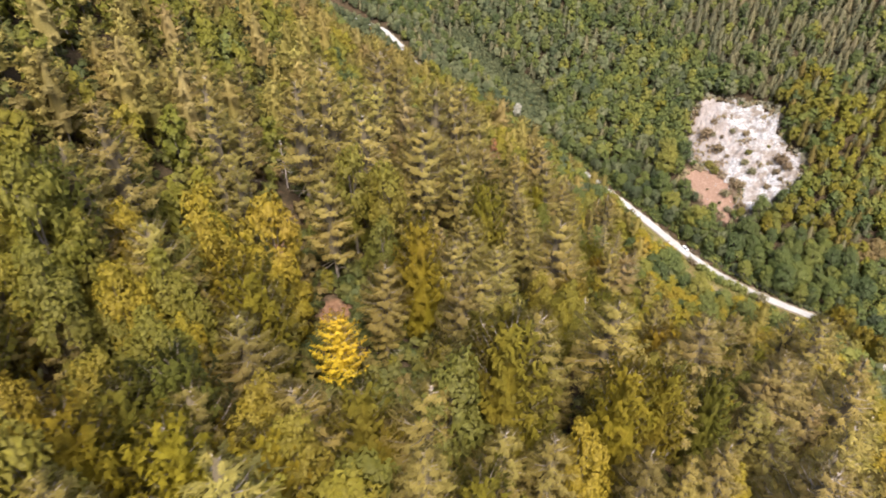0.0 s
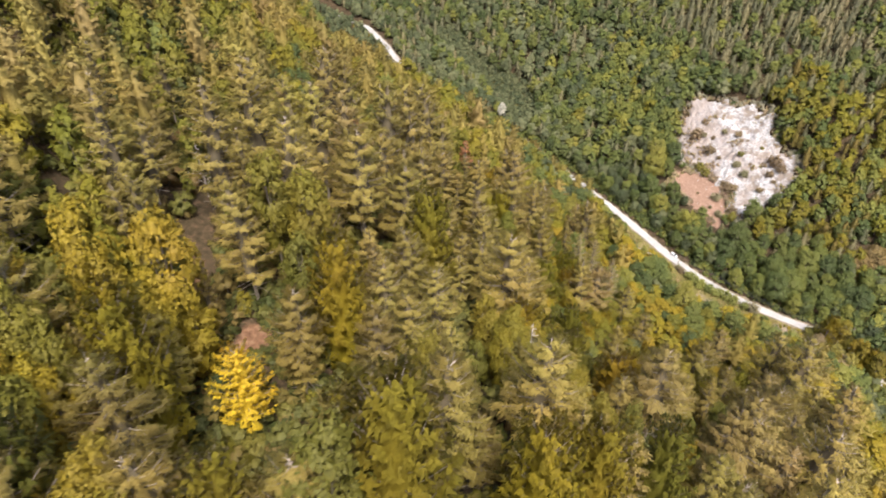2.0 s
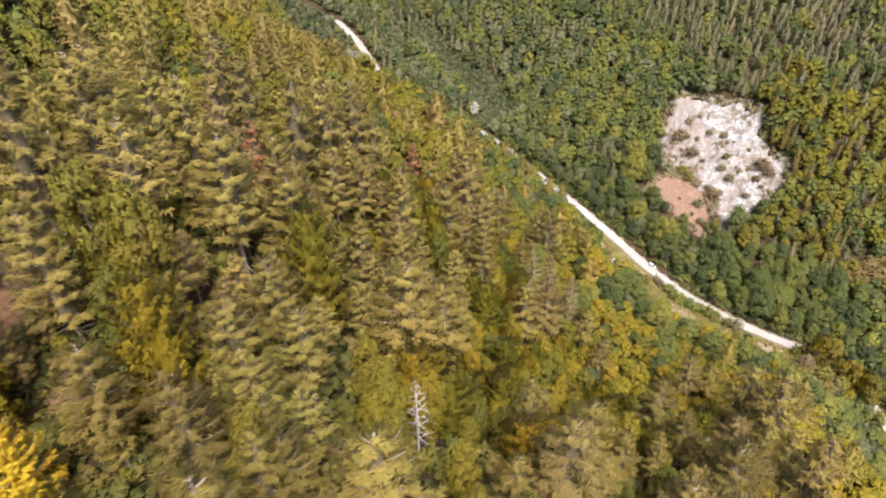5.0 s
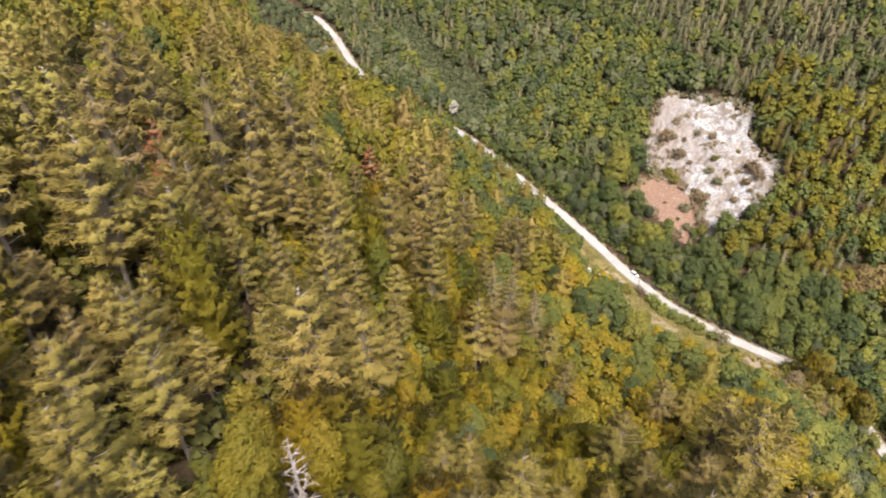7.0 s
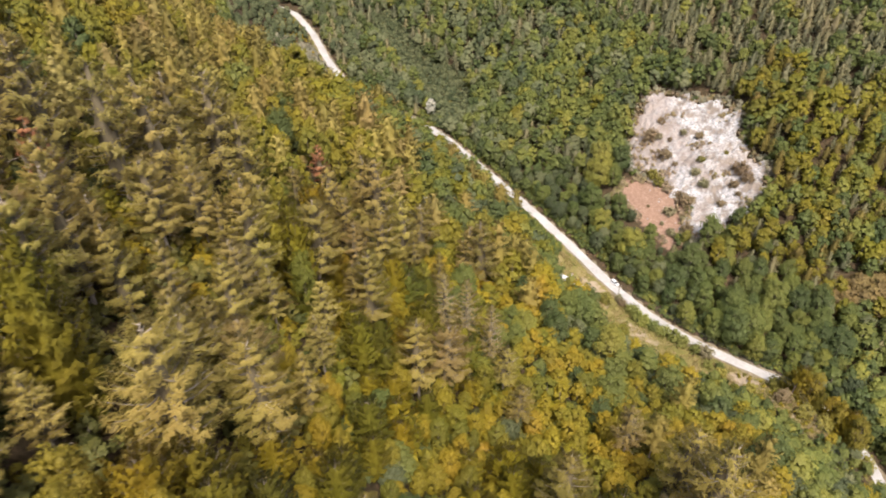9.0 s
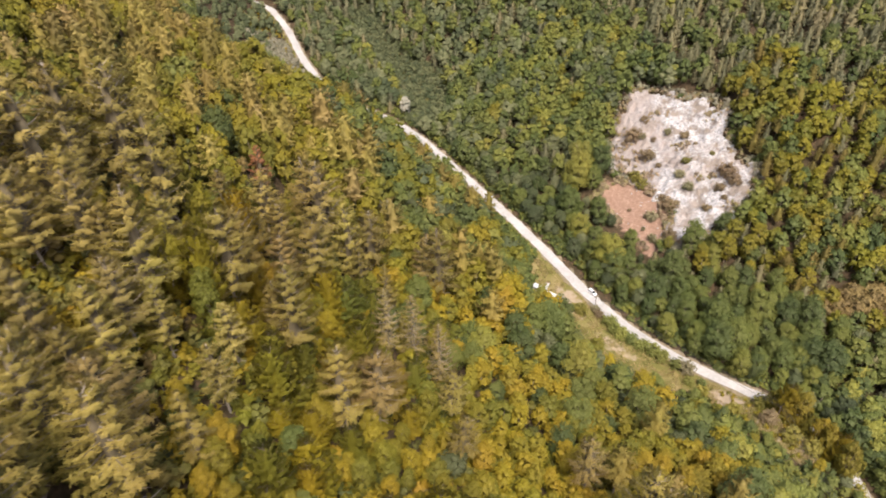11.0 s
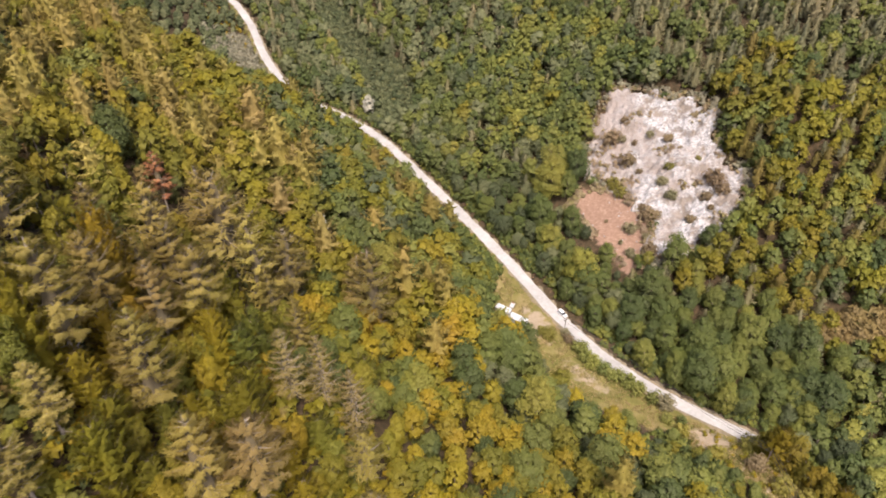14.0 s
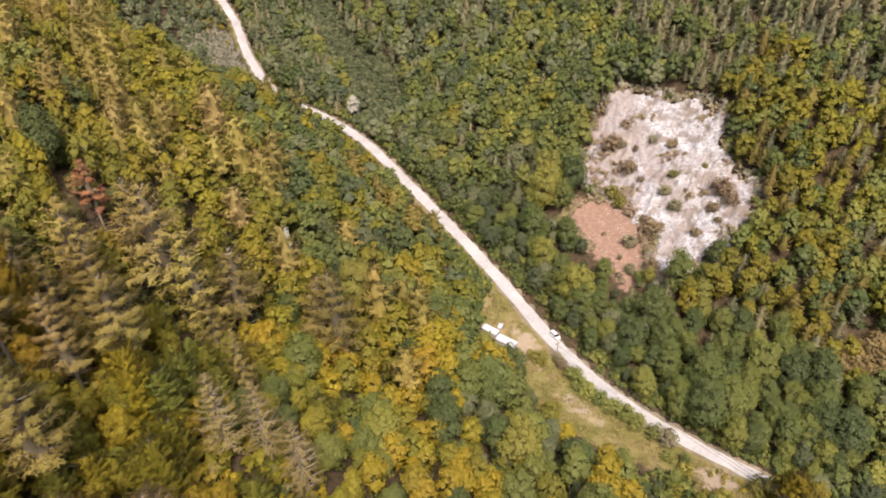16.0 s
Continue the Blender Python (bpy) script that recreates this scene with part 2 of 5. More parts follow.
# ---- mesh helpers ----
def mesh_of(name, verts, faces, mats, tones=None, pick=None, smooth=False, normals=None):
    """A mesh from arrays: verts (n, 3); faces, a list of index arrays (m, 3) or (m, 4); pick: a material number for each array."""
    me = bpy.data.meshes.new(name)
    faces = [np.asarray(f, dtype=np.int32) for f in faces]
    me.vertices.add(len(verts))
    me.vertices.foreach_set("co", np.asarray(verts, dtype=np.float32).ravel())
    sizes = np.concatenate([np.full(len(f), f.shape[1], dtype=np.int32) for f in faces])
    me.loops.add(int(sizes.sum()))
    me.loops.foreach_set("vertex_index", np.concatenate([f.ravel() for f in faces]))
    me.polygons.add(len(sizes))
    me.polygons.foreach_set("loop_start", np.concatenate([[0], np.cumsum(sizes)[:-1]]).astype(np.int32))
    me.polygons.foreach_set("use_smooth", np.full(len(sizes), smooth, dtype=bool))
    for m in mats:
        me.materials.append(m)
    if pick is not None:
        me.polygons.foreach_set("material_index", np.concatenate([np.full(len(f), p, dtype=np.int32) for f, p in zip(faces, pick)]))
    if tones is not None:
        for key, vals in (tones if isinstance(tones, dict) else {"tone": tones}).items():
            me.attributes.new(key, "FLOAT", "POINT").data.foreach_set("value", np.asarray(vals, dtype=np.float32))
    if normals is not None:
        me.attributes.new("custom_normal", "FLOAT_VECTOR", "POINT").data.foreach_set("vector", np.asarray(normals, dtype=np.float32).ravel())
    me.update(calc_edges=True)
    return me


def part(name, me, parent, label=""):
    ob = new(name, me)
    ob.parent = parent
    return tagged(ob, label=label)


def unit(v):
    return v / np.maximum(np.linalg.norm(v, axis=-1, keepdims=True), 1e-9)


def tube(points, radii, sides):
    """A tapered tube round a line of points: verts, quads."""
    pts, k = np.asarray(points, float), np.arange(sides) * 2 * np.pi / sides
    d = unit(np.gradient(pts, axis=0))
    ref = np.where(np.abs(d[:, 2:3]) > 0.8, np.array([[1.0, 0, 0]]), np.array([[0, 0, 1.0]]))
    e1 = unit(np.cross(d, ref))
    e2 = np.cross(d, e1)
    v = pts[:, None] + np.asarray(radii, float)[:, None, None] * (np.cos(k)[None, :, None] * e1[:, None] + np.sin(k)[None, :, None] * e2[:, None])
    i, j = np.meshgrid(np.arange(len(pts) - 1), np.arange(sides), indexing="ij")
    i, j = i.ravel(), j.ravel()
    n = (j + 1) % sides
    return v.reshape(-1, 3), np.stack([i * sides + j, i * sides + n, (i + 1) * sides + n, (i + 1) * sides + j], axis=1)


class Heap:
    """Gathers pieces of a mesh."""

    def __init__(self):
        self.v, self.f, self.n = [], [], 0

    def add(self, v, f):
        self.v.append(v)
        self.f.append(f + self.n)
        self.n += len(v)

    def done(self):
        return np.concatenate(self.v), np.concatenate(self.f)


def leaves(rng, c, nrm, along, length, width):
    """Pointed tufts of leaves at places c, facing nrm, pointing along."""
    nrm = unit(nrm)
    x = unit(along - nrm * (along * nrm).sum(1, keepdims=True))
    y = np.cross(nrm, x)
    n = len(c)
    l, w = length[:, None], width[:, None]
    s = rng.uniform(0.75, 1.25, (3, n, 1))
    v = np.stack([c - x * l * 0.45 + y * w * 0.5 * s[0], c - x * l * 0.35 * s[1] - y * w * 0.5, c + x * l * 0.55 * s[2] - nrm * l * rng.uniform(-0.1, 0.25, (n, 1))], axis=1)
    return v.reshape(-1, 3), np.arange(3 * n).reshape(n, 3)


BALL_V = unit(np.array([(0, 0, 1), (0.89, 0, 0.45), (0.28, 0.85, 0.45), (-0.72, 0.53, 0.45), (-0.72, -0.53, 0.45), (0.28, -0.85, 0.45), (0.72, 0.53, -0.45), (-0.28, 0.85, -0.45), (-0.89, 0, -0.45), (-0.28, -0.85, -0.45), (0.72, -0.53, -0.45), (0, 0, -1)], float))
BALL_F = np.array([(0, 1, 2, 2), (0, 2, 3, 3), (0, 3, 4, 4), (0, 4, 5, 5), (0, 5, 1, 1), (1, 6, 2, 2), (2, 7, 3, 3), (3, 8, 4, 4), (4, 9, 5, 5), (5, 10, 1, 1), (2, 6, 7, 7), (3, 7, 8, 8), (4, 8, 9, 9), (5, 9, 10, 10), (1, 10, 6, 6), (6, 11, 7, 7), (7, 11, 8, 8), (8, 11, 9, 9), (9, 11, 10, 10), (10, 11, 6, 6)])[:, :3]


OCTA_V = np.array([(0, 0, 1), (1, 0, 0), (0, 1, 0), (-1, 0, 0), (0, -1, 0), (0, 0, -1)], float)
OCTA_F = np.array([(0, 1, 2), (0, 2, 3), (0, 3, 4), (0, 4, 1), (5, 2, 1), (5, 3, 2), (5, 4, 3), (5, 1, 4)])


def broadleaf(rng, lobes, tufts, size, tall=10.0, spread=2.9, low=0.28, limbs=5, core=0.8, fine=True):
    """A leafy tree: (wood verts, quads), (crown verts, core triangles, leaf triangles). The crown is made of sprays that end at uneven distances."""
    mid, half = tall * (1 + low) / 2, tall * (1 - low) / 2
    k = np.arange(lobes)
    zz = 1 - 1.75 * (k + 0.5) / lobes
    ang = k * 2.4 + rng.uniform(0, 6)
    rr = np.sqrt(np.maximum(0, 1 - np.abs(zz) ** 2.2)) * rng.uniform(0.62, 1.12, lobes)
    wave = 1 + 0.22 * np.sin(2 * ang + rng.uniform(0, 6)) * rng.uniform(0.4, 1)
    cen = np.stack([rr * wave * np.cos(ang) * spread * 0.74, rr * wave * np.sin(ang) * spread * 0.74, mid + zz * half * 0.78 + rng.uniform(-0.09, 0.09, lobes) * tall], axis=1)
    rad = spread * rng.uniform(0.3, 0.5, lobes) * (14.0 / lobes) ** 0.3
    cv, cf = [], []
    for i in range(lobes):
        bv, bf = (BALL_V, BALL_F) if fine else (OCTA_V * 1.2, OCTA_F)
        cv.append(cen[i] * [0.9, 0.9, 1] + bv * rad[i] * core * rng.uniform(0.7, 1.15, (len(bv), 1)))
        cf.append(bf + len(bv) * i)
    which = rng.choice(lobes, tufts, p=rad ** 2 / (rad ** 2).sum())
    outward = unit(unit(cen - np.array([0, 0, mid - 0.25 * half])) + [0, 0, 0.35])
    away = outward[which]
    d = unit(rng.normal(size=(tufts, 3)) + 0.8 * away)
    far = rng.uniform(0.8, 1.06, tufts) * (1 + 0.3 * rng.random(tufts) ** 2 * (d * away).sum(1) ** 2)
    c = cen[which] + d * (rad[which] * far * 1.05)[:, None]
    nrm = unit(0.6 * d + [0, 0, 0.45] + rng.normal(size=d.shape) * 0.42)
    sz = size * rng.uniform(0.6, 1.4, tufts)
    face = unit(0.42 * d + 0.62 * away + [0, 0, 0.22] + rng.normal(size=d.shape) * 0.2)
    nrm = nrm * np.where((nrm * face).sum(1, keepdims=True) < 0, -1, 1)
    lv, lf = leaves(rng, c, nrm, away * 0.9 + d * 0.5 + rng.normal(size=d.shape) * 0.55, sz * 1.1, sz * rng.uniform(0.6, 0.95, tufts))
    cn = np.concatenate([unit(0.45 * unit(v - v.mean(0)) + 0.6 * outward[i]) for i, v in enumerate(cv)])
    wood = Heap()
    bend = rng.uniform(-0.5, 0.5, 2)
    line = np.array([(bend[0] * s * s, bend[1] * s * s, tall * 0.82 * s - 0.6) for s in (0, 0.25, 0.55, 1)])
    wood.add(*tube(line, np.array([0.022, 0.017, 0.011, 0.004]) * tall, 5))
    for i in range(min(limbs, lobes)):
        s0 = rng.uniform(0.25, 0.6)
        a0 = np.array([bend[0] * s0 ** 2, bend[1] * s0 ** 2, tall * 0.82 * s0])
        wood.add(*tube([a0, (a0 + cen[i]) / 2 - [0, 0, 0.3], cen[i]], np.array([0.008, 0.006, 0.002]) * tall, 3))
    return wood.done(), (np.concatenate(cv + [lv]), np.concatenate(cf), lf + len(cv[0]) * lobes, np.concatenate([cn, np.repeat(face, 3, axis=0)]))


def conifer(rng, boughs, plumes, tall=17.0, spread=2.9, low=0.32, point=0.75, size=0.85, lift=0.1, bare=4, core=0.4, limbs=True, slim=0.24, cone=1.2, tiers=True):
    """A pine or spruce: boughs round the trunk that curve up at their ends, each feathered with sprays of needles on both sides."""
    wood = Heap()
    bend = rng.uniform(-0.6, 0.6, 2)
    at = lambda s: np.array([bend[0] * s * s, bend[1] * s * s, tall * s])
    shape = lambda f: spread * (1 - f ** cone) ** point * min(1, 0.55 + 2.2 * f) + 0.15
    wood.add(*tube([at(s) - [0, 0, 0.8 * (s == 0)] for s in (0, 0.3, 0.6, 0.85, 1)], np.array([0.0135, 0.0115, 0.008, 0.0042, 0.0008]) * tall, 6 if limbs else 3))
    c, n, al, ln, fc = [], [], [], [], []
    tilt = rng.uniform(-0.5, 0.5, 6)
    for i in range(boughs):
        f = min(0.99, ((i // 6) * 6 + 2.0 + rng.normal() * 3.2 + 4.0 * tilt[i % 6]) / boughs) if tiers and boughs > 50 else min(0.99, (i + rng.uniform(0, 1.6)) / boughs)
        f = max(0.0, f)
        s = low + (1 - low) * f
        reach = shape(f) * rng.uniform(0.66, 1.16)
        ang = i * 2.4 + rng.uniform(-0.35, 0.35)
        out = np.array([np.cos(ang), np.sin(ang), 0])
        across = np.array([-out[1], out[0], 0])
        up, curl = lift + 0.45 * f * f + rng.uniform(-0.16, 0.16), rng.uniform(0.05, 0.3)
        a0 = at(s)
        along = lambda g: a0 + np.outer(g, out) * reach + np.outer(up * g + curl * g * g - 0.12 * g * (1 - g), [0, 0, 1]) * reach
        if limbs:
            wood.add(*tube(along(np.array([0.0, 0.5, 0.92])), np.array([0.0046, 0.003, 0.0008]) * tall, 3))
        k = max(3, int(plumes * (0.4 + 0.6 * reach / spread)))
        g = 0.16 + 0.86 * ((np.arange(k) + rng.uniform(0, 1, k)) / k) ** 0.75
        turn = np.where(np.arange(k) % 2 == 0, 1.0, -1.0) * rng.uniform(0.0, 1.35, k) * (1.2 - 0.5 * g)
        to = unit(np.outer(np.cos(turn), out) + np.outer(np.sin(turn), across) + np.outer(rng.uniform(0.0, 0.6, k), [0, 0, 1]) + rng.normal(size=(k, 3)) * 0.2)
        l = size * rng.uniform(0.65, 1.3, k) * (0.75 + 0.35 * min(1.0, reach / spread))
        c.append(along(g) + np.outer(rng.normal(size=k) * 0.1 * reach * (1.1 - 0.6 * g), across) + np.outer(rng.uniform(-0.3, 0.15, k), [0, 0, 1]) + to * (l * 0.4)[:, None])
        n.append(unit(np.array([0, 0, 0.7]) + out * 0.4 + rng.normal(size=(k, 3)) * 0.45))
        fc.append(unit(np.outer(0.35 + 0.55 * g, out) + np.array([0, 0, 0.5]) + 0.2 * to + rng.normal(size=(k, 3)) * 0.1))
        al.append(to)
        ln.append(l)
    for i in range(bare):
        s = rng.uniform(low * 0.35, low * 1.2)
        ang = rng.uniform(0, 6.28)
        a0, r = at(s), rng.uniform(0.7, 2.6)
        wood.add(*tube([a0, a0 + [np.cos(ang) * r * 0.6, np.sin(ang) * r * 0.6, 0.05], a0 + [np.cos(ang) * r, np.sin(ang) * r, rng.uniform(-0.4, 0.3)]], np.array([0.0036, 0.0026, 0.0007]) * tall, 3))
    ln, nrm, face = np.concatenate(ln), np.concatenate(n), np.concatenate(fc)
    nrm = nrm * np.where((nrm * face).sum(1, keepdims=True) < 0, -1, 1)
    lv, lf = leaves(rng, np.concatenate(c), nrm, np.concatenate(al), ln, ln * slim * rng.uniform(0.75, 1.3, len(ln)))
    # closed inner cone; single pines colour it with brown twigs and painted shade
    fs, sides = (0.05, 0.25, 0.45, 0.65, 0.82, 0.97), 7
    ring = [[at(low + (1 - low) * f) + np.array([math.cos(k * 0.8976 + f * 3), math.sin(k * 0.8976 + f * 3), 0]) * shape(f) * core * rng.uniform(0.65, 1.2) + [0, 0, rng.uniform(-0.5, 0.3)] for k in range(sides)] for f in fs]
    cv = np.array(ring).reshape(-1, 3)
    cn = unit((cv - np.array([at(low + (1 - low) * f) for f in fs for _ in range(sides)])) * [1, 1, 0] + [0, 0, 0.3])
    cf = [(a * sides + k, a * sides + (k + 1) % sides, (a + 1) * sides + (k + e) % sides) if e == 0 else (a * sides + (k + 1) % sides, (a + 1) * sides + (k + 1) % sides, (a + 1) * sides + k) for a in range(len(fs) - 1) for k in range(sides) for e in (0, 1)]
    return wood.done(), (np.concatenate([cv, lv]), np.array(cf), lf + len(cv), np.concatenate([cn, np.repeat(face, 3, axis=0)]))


def dead_tree(rng, tall, boughs=34):
    wood = Heap()
    wood.add(*tube([(0, 0, -0.8), (0.1, 0, tall * 0.4), (-0.05, 0.1, tall * 0.75), (0, 0, tall)], np.array([0.013, 0.010, 0.006, 0.001]) * tall, 6))
    for i in range(boughs):
        s = 0.25 + 0.72 * i / boughs
        ang, r = i * 2.4 + rng.uniform(-0.4, 0.4), (1 - s) * tall * 0.2 * rng.uniform(0.5, 1.2) + 0.4
        a0, o = np.array([0, 0, tall * s]), np.array([np.cos(ang), np.sin(ang), 0])
        mid = a0 + o * r * 0.55 + [0, 0, 0.1 * r]
        wood.add(*tube([a0, mid, a0 + o * r - [0, 0, 0.12 * r]], np.array([0.0035, 0.0022, 0.0006]) * tall, 3))
        for _ in range(3):
            e = mid + o * r * rng.uniform(-0.2, 0.3)
            wood.add(*tube([e, e + o * r * 0.2 + rng.normal(size=3) * 0.12 * r, e + o * r * 0.3 + rng.normal(size=3) * 0.25 * r], np.array([0.0016, 0.001, 0.0004]) * tall, 3))
    return wood.done()


# ---- ground ----
def steps(lo, hi, near_lo, near_hi, fine):
    near = np.arange(near_lo, near_hi + 0.1, fine)
    out = lambda far, n: np.abs(far) * (np.linspace(0, 1, n)[1:] ** 2.2)
    return np.concatenate([near_lo - out(near_lo - lo, 14)[::-1], near, near_hi + out(hi - near_hi, 14)])


def inside(poly, u, a, soften=2.0):
    """How far (u, a) lies inside a polygon: 0.5 on its edge, 1 well inside."""
    p = np.asarray(poly, float)
    u, a = np.asarray(u, float), np.asarray(a, float)
    best, odd = np.full(u.shape, 1e9), np.zeros(u.shape, bool)
    for (x0, y0), (x1, y1) in zip(p, np.roll(p, -1, axis=0)):
        dx, dy = x1 - x0, y1 - y0
        s = np.clip(((u - x0) * dx + (a - y0) * dy) / (dx * dx + dy * dy), 0, 1)
        best = np.minimum(best, np.hypot(u - x0 - s * dx, a - y0 - s * dy))
        cross = (y0 > a) != (y1 > a)
        odd ^= cross & (u < (x1 - x0) * (a - y0) / np.where(dy == 0, 1e-9, dy) + x0)
    return np.clip(0.5 + np.where(odd, best, -best) / (2 * soften), 0, 1)


QUARRY = ((84, 69), (90, 60), (92, 47), (98, 36), (98, 24), (92, 18), (87, 7), (85, -6), (76, -12), (62, -14), (53, -13), (41, -10), (42, -2), (54, 6), (54, 20), (54, 32), (52, 48), (66, 60))
PIT_FLOOR = ((45, 41), (53, 33), (54, 14), (48, 5), (42, -2), (30, -5), (31, 11), (32, 25), (33, 38))
MEADOW = ((-3, 30), (-3, 8), (-3, -9), (-3, -27), (-4, -46), (-4, -62), (-14, -66), (-19, -50), (-22, -36), (-25, -20), (-26, -7), (-25, 5), (-20, 16), (-9, 28))
CREEK_FIELD = ((52, 285), (56, 260), (55, 235), (55, 220), (52, 192), (47, 174), (24, 147), (8, 149), (30, 177), (42, 202), (44, 247), (41, 276))
KNOLL_GRASS = ((-4, -62), (-4, -78), (-4, -96), (-8, -106), (-21, -101), (-21, -77), (-18, -66))
RED_GAP = (-24.0, 110.0)


def ground_masks(x, y):
    u, a = plan(x, y)
    meadow = np.maximum.reduce([inside(MEADOW, u, a, 2.5), 0.8 * inside(CREEK_FIELD, u, a, 6), inside(KNOLL_GRASS, u, a, 3)])
    verges = np.clip((7.0 - np.abs(u)) / 3.0, 0, 1) * 0.8 * (u < 0)
    red = 1.0 * np.exp(-((x - RED_GAP[0]) ** 2 / 11.0 + (y - RED_GAP[1]) ** 2 / 22.0)) + 0.85 * np.exp(-(((x + 36.5) / 2.6) ** 2) - ((y - 115) / 14.0) ** 2)
    tracks = np.maximum.reduce([0.8 * np.exp(-(((u + 8) / 4.5) ** 2) - ((a - 1) / 8.0) ** 2), np.exp(-(((u + 8 + 0.25 * (a - 4)) / 1.6) ** 2) - ((a - 3) / 9.0) ** 2), np.exp(-(((u + 13 + 0.1 * a) / 1.5) ** 2) - ((a + 6) / 8.0) ** 2), np.exp(-(((u + 9) / 4.5) ** 2) - ((a + 67) / 7.5) ** 2),
                                0.75 * np.exp(-(((u + 12) / 4.0) ** 2) - ((a + 28) / 14.0) ** 2), 0.7 * inside(KNOLL_GRASS, u, a, 3) * (np.sin(u * 0.9 + a * 0.5) > 0.1)])
    return np.maximum(meadow, verges), tracks, inside(PIT_FLOOR, u, a, 3), np.clip(red * 1.2, 0, 1)


gx, gy = steps(-3000, 3500, -330, 330, 4.0), steps(-2500, 4500, -60, 660, 4.0)
GX, GY = np.meshgrid(gx, gy)
GZ = height(GX, GY)
_i = np.arange(len(gx) * len(gy)).reshape(GX.shape)
_m, _k, _s, _r = ground_masks(GX, GY)
ground = new("ground", mesh_of("ground", np.stack([GX, GY, GZ], -1).reshape(-1, 3), [np.stack([_i[:-1, :-1], _i[:-1, 1:], _i[1:, 1:], _i[1:, :-1]], -1).reshape(-1, 4)],
                               [ground_mat], {"meadow": _m.ravel(), "track": _k.ravel(), "soil": _s.ravel(), "red": _r.ravel()}, smooth=True))
tagged(ground, "steep wooded valley sides with brown forest floor", "ground", kind="structure")


def strip(name, a_values, edges, lift, mat, label, cat, crown=0.0):
    """A band along the road between offsets edges, following the bench."""
    rows = []
    for j, e in enumerate(edges):
        u = np.asarray(e(a_values) if callable(e) else np.full(len(a_values), e))
        x, y = place(u, a_values)
        rows.append(np.stack([x, y, road_z(np.clip(a_values, -600, 420)) + lift + crown * (1 - abs(2 * j / (len(edges) - 1) - 1))], -1))
    v = np.stack(rows, 1)
    i = np.arange(v.shape[0] * v.shape[1]).reshape(v.shape[:2])
    ob = new(name, mesh_of(name, v.reshape(-1, 3), [np.stack([i[:-1, :-1], i[:-1, 1:], i[1:, 1:], i[1:, :-1]], -1).reshape(-1, 4)], [mat], smooth=True))
    return tagged(ob, label, cat, kind="structure")


ra = np.arange(-240.0, 480.0, 1.5)
ragged = lambda s, off, amp: (lambda a: off + amp * (np.sin(a * 0.31 + s) + 0.6 * np.sin(a * 0.83 + 2 * s) + 0.4 * np.sin(a * 2.1 + s)))
strip("pavement", ra, [ragged(1, -3.3, 0.35), 0.0, ragged(2, 4.3, 0.4)], -0.16, verge, "trampled brown earth verge along the gravel road", "verge")
strip("road", ra, [ragged(3, -2.05, 0.14), -1.0, 0.2, 1.4, ragged(5, 2.55, 0.14)], -0.05, gravel, "pale unpaved gravel road along the valley floor", "road", 0.08)


def quarry_patch():
    """The bare rock face: a rugged skin over the bowl."""
    us, as_ = np.arange(26, 106, 0.8), np.arange(-22, 76, 0.8)
    U, A = np.meshgrid(us, as_)
    X, Y = place(U, A)
    keep = inside(QUARRY, U + 1.7 * np.sin(A * 0.45) + 1.1 * np.sin(A * 1.13 + 1), A + 1.7 * np.sin(U * 0.5 + 2) + 1.1 * np.sin(U * 1.21), 2.0)
    rugged = np.zeros(U.shape)
    for r in range(U.shape[0]):
        for c in range(U.shape[1]):
            if keep[r, c] > 0.05:
                p = Vector((X[r, c] * 0.16, Y[r, c] * 0.16, 0.0))
                rugged[r, c] = 1.5 * noise.ridged_multi_fractal(p, 0.9, 2.1, 5, 1.0, 2.0) * 0.7 + 0.8 * noise.noise(p * 3.1)
    Z = height(X, Y) + (rugged + 0.4) * np.clip((keep - 0.15) * 2.2, 0, 1) - 1.2 * np.clip(0.45 - keep, 0, 1)
    i = np.arange(U.size).reshape(U.shape)
    q = np.stack([i[:-1, :-1], i[:-1, 1:], i[1:, 1:], i[1:, :-1]], -1).reshape(-1, 4)
    q = q[keep.ravel()[q].max(1) > 0.05]
    used, inv = np.unique(q, return_inverse=True)
    earth = 1.2 * np.clip(1.0 - (U - 54 - 0.25 * (A - 20)) / 16.0, 0, 1) * np.clip((A - 14) / 14.0, 0, 1) + 0.8 * np.clip((A - 50 - 0.25 * (U - 66)) / 8.0, 0, 1) + 0.75 * np.exp(-(((U - 68 - 0.35 * (A - 18)) / 4.5) ** 2)) * (A > 6) + np.exp(-((U - 78) / 5.0) ** 2 - ((A - 1) / 7.0) ** 2)
    ob = new("quarry_face", mesh_of("quarry_face", np.stack([X, Y, Z], -1).reshape(-1, 3)[used], [inv.reshape(-1, 4)], [rock], {"earth": np.clip(earth, 0, 1).ravel()[used]}))
    return tagged(ob, "bare white and grey quarried rock face on the slope", "quarry", kind="structure")


quarry_patch()

# ---- trees ----
rng = np.random.default_rng(7)
KINDS = {}
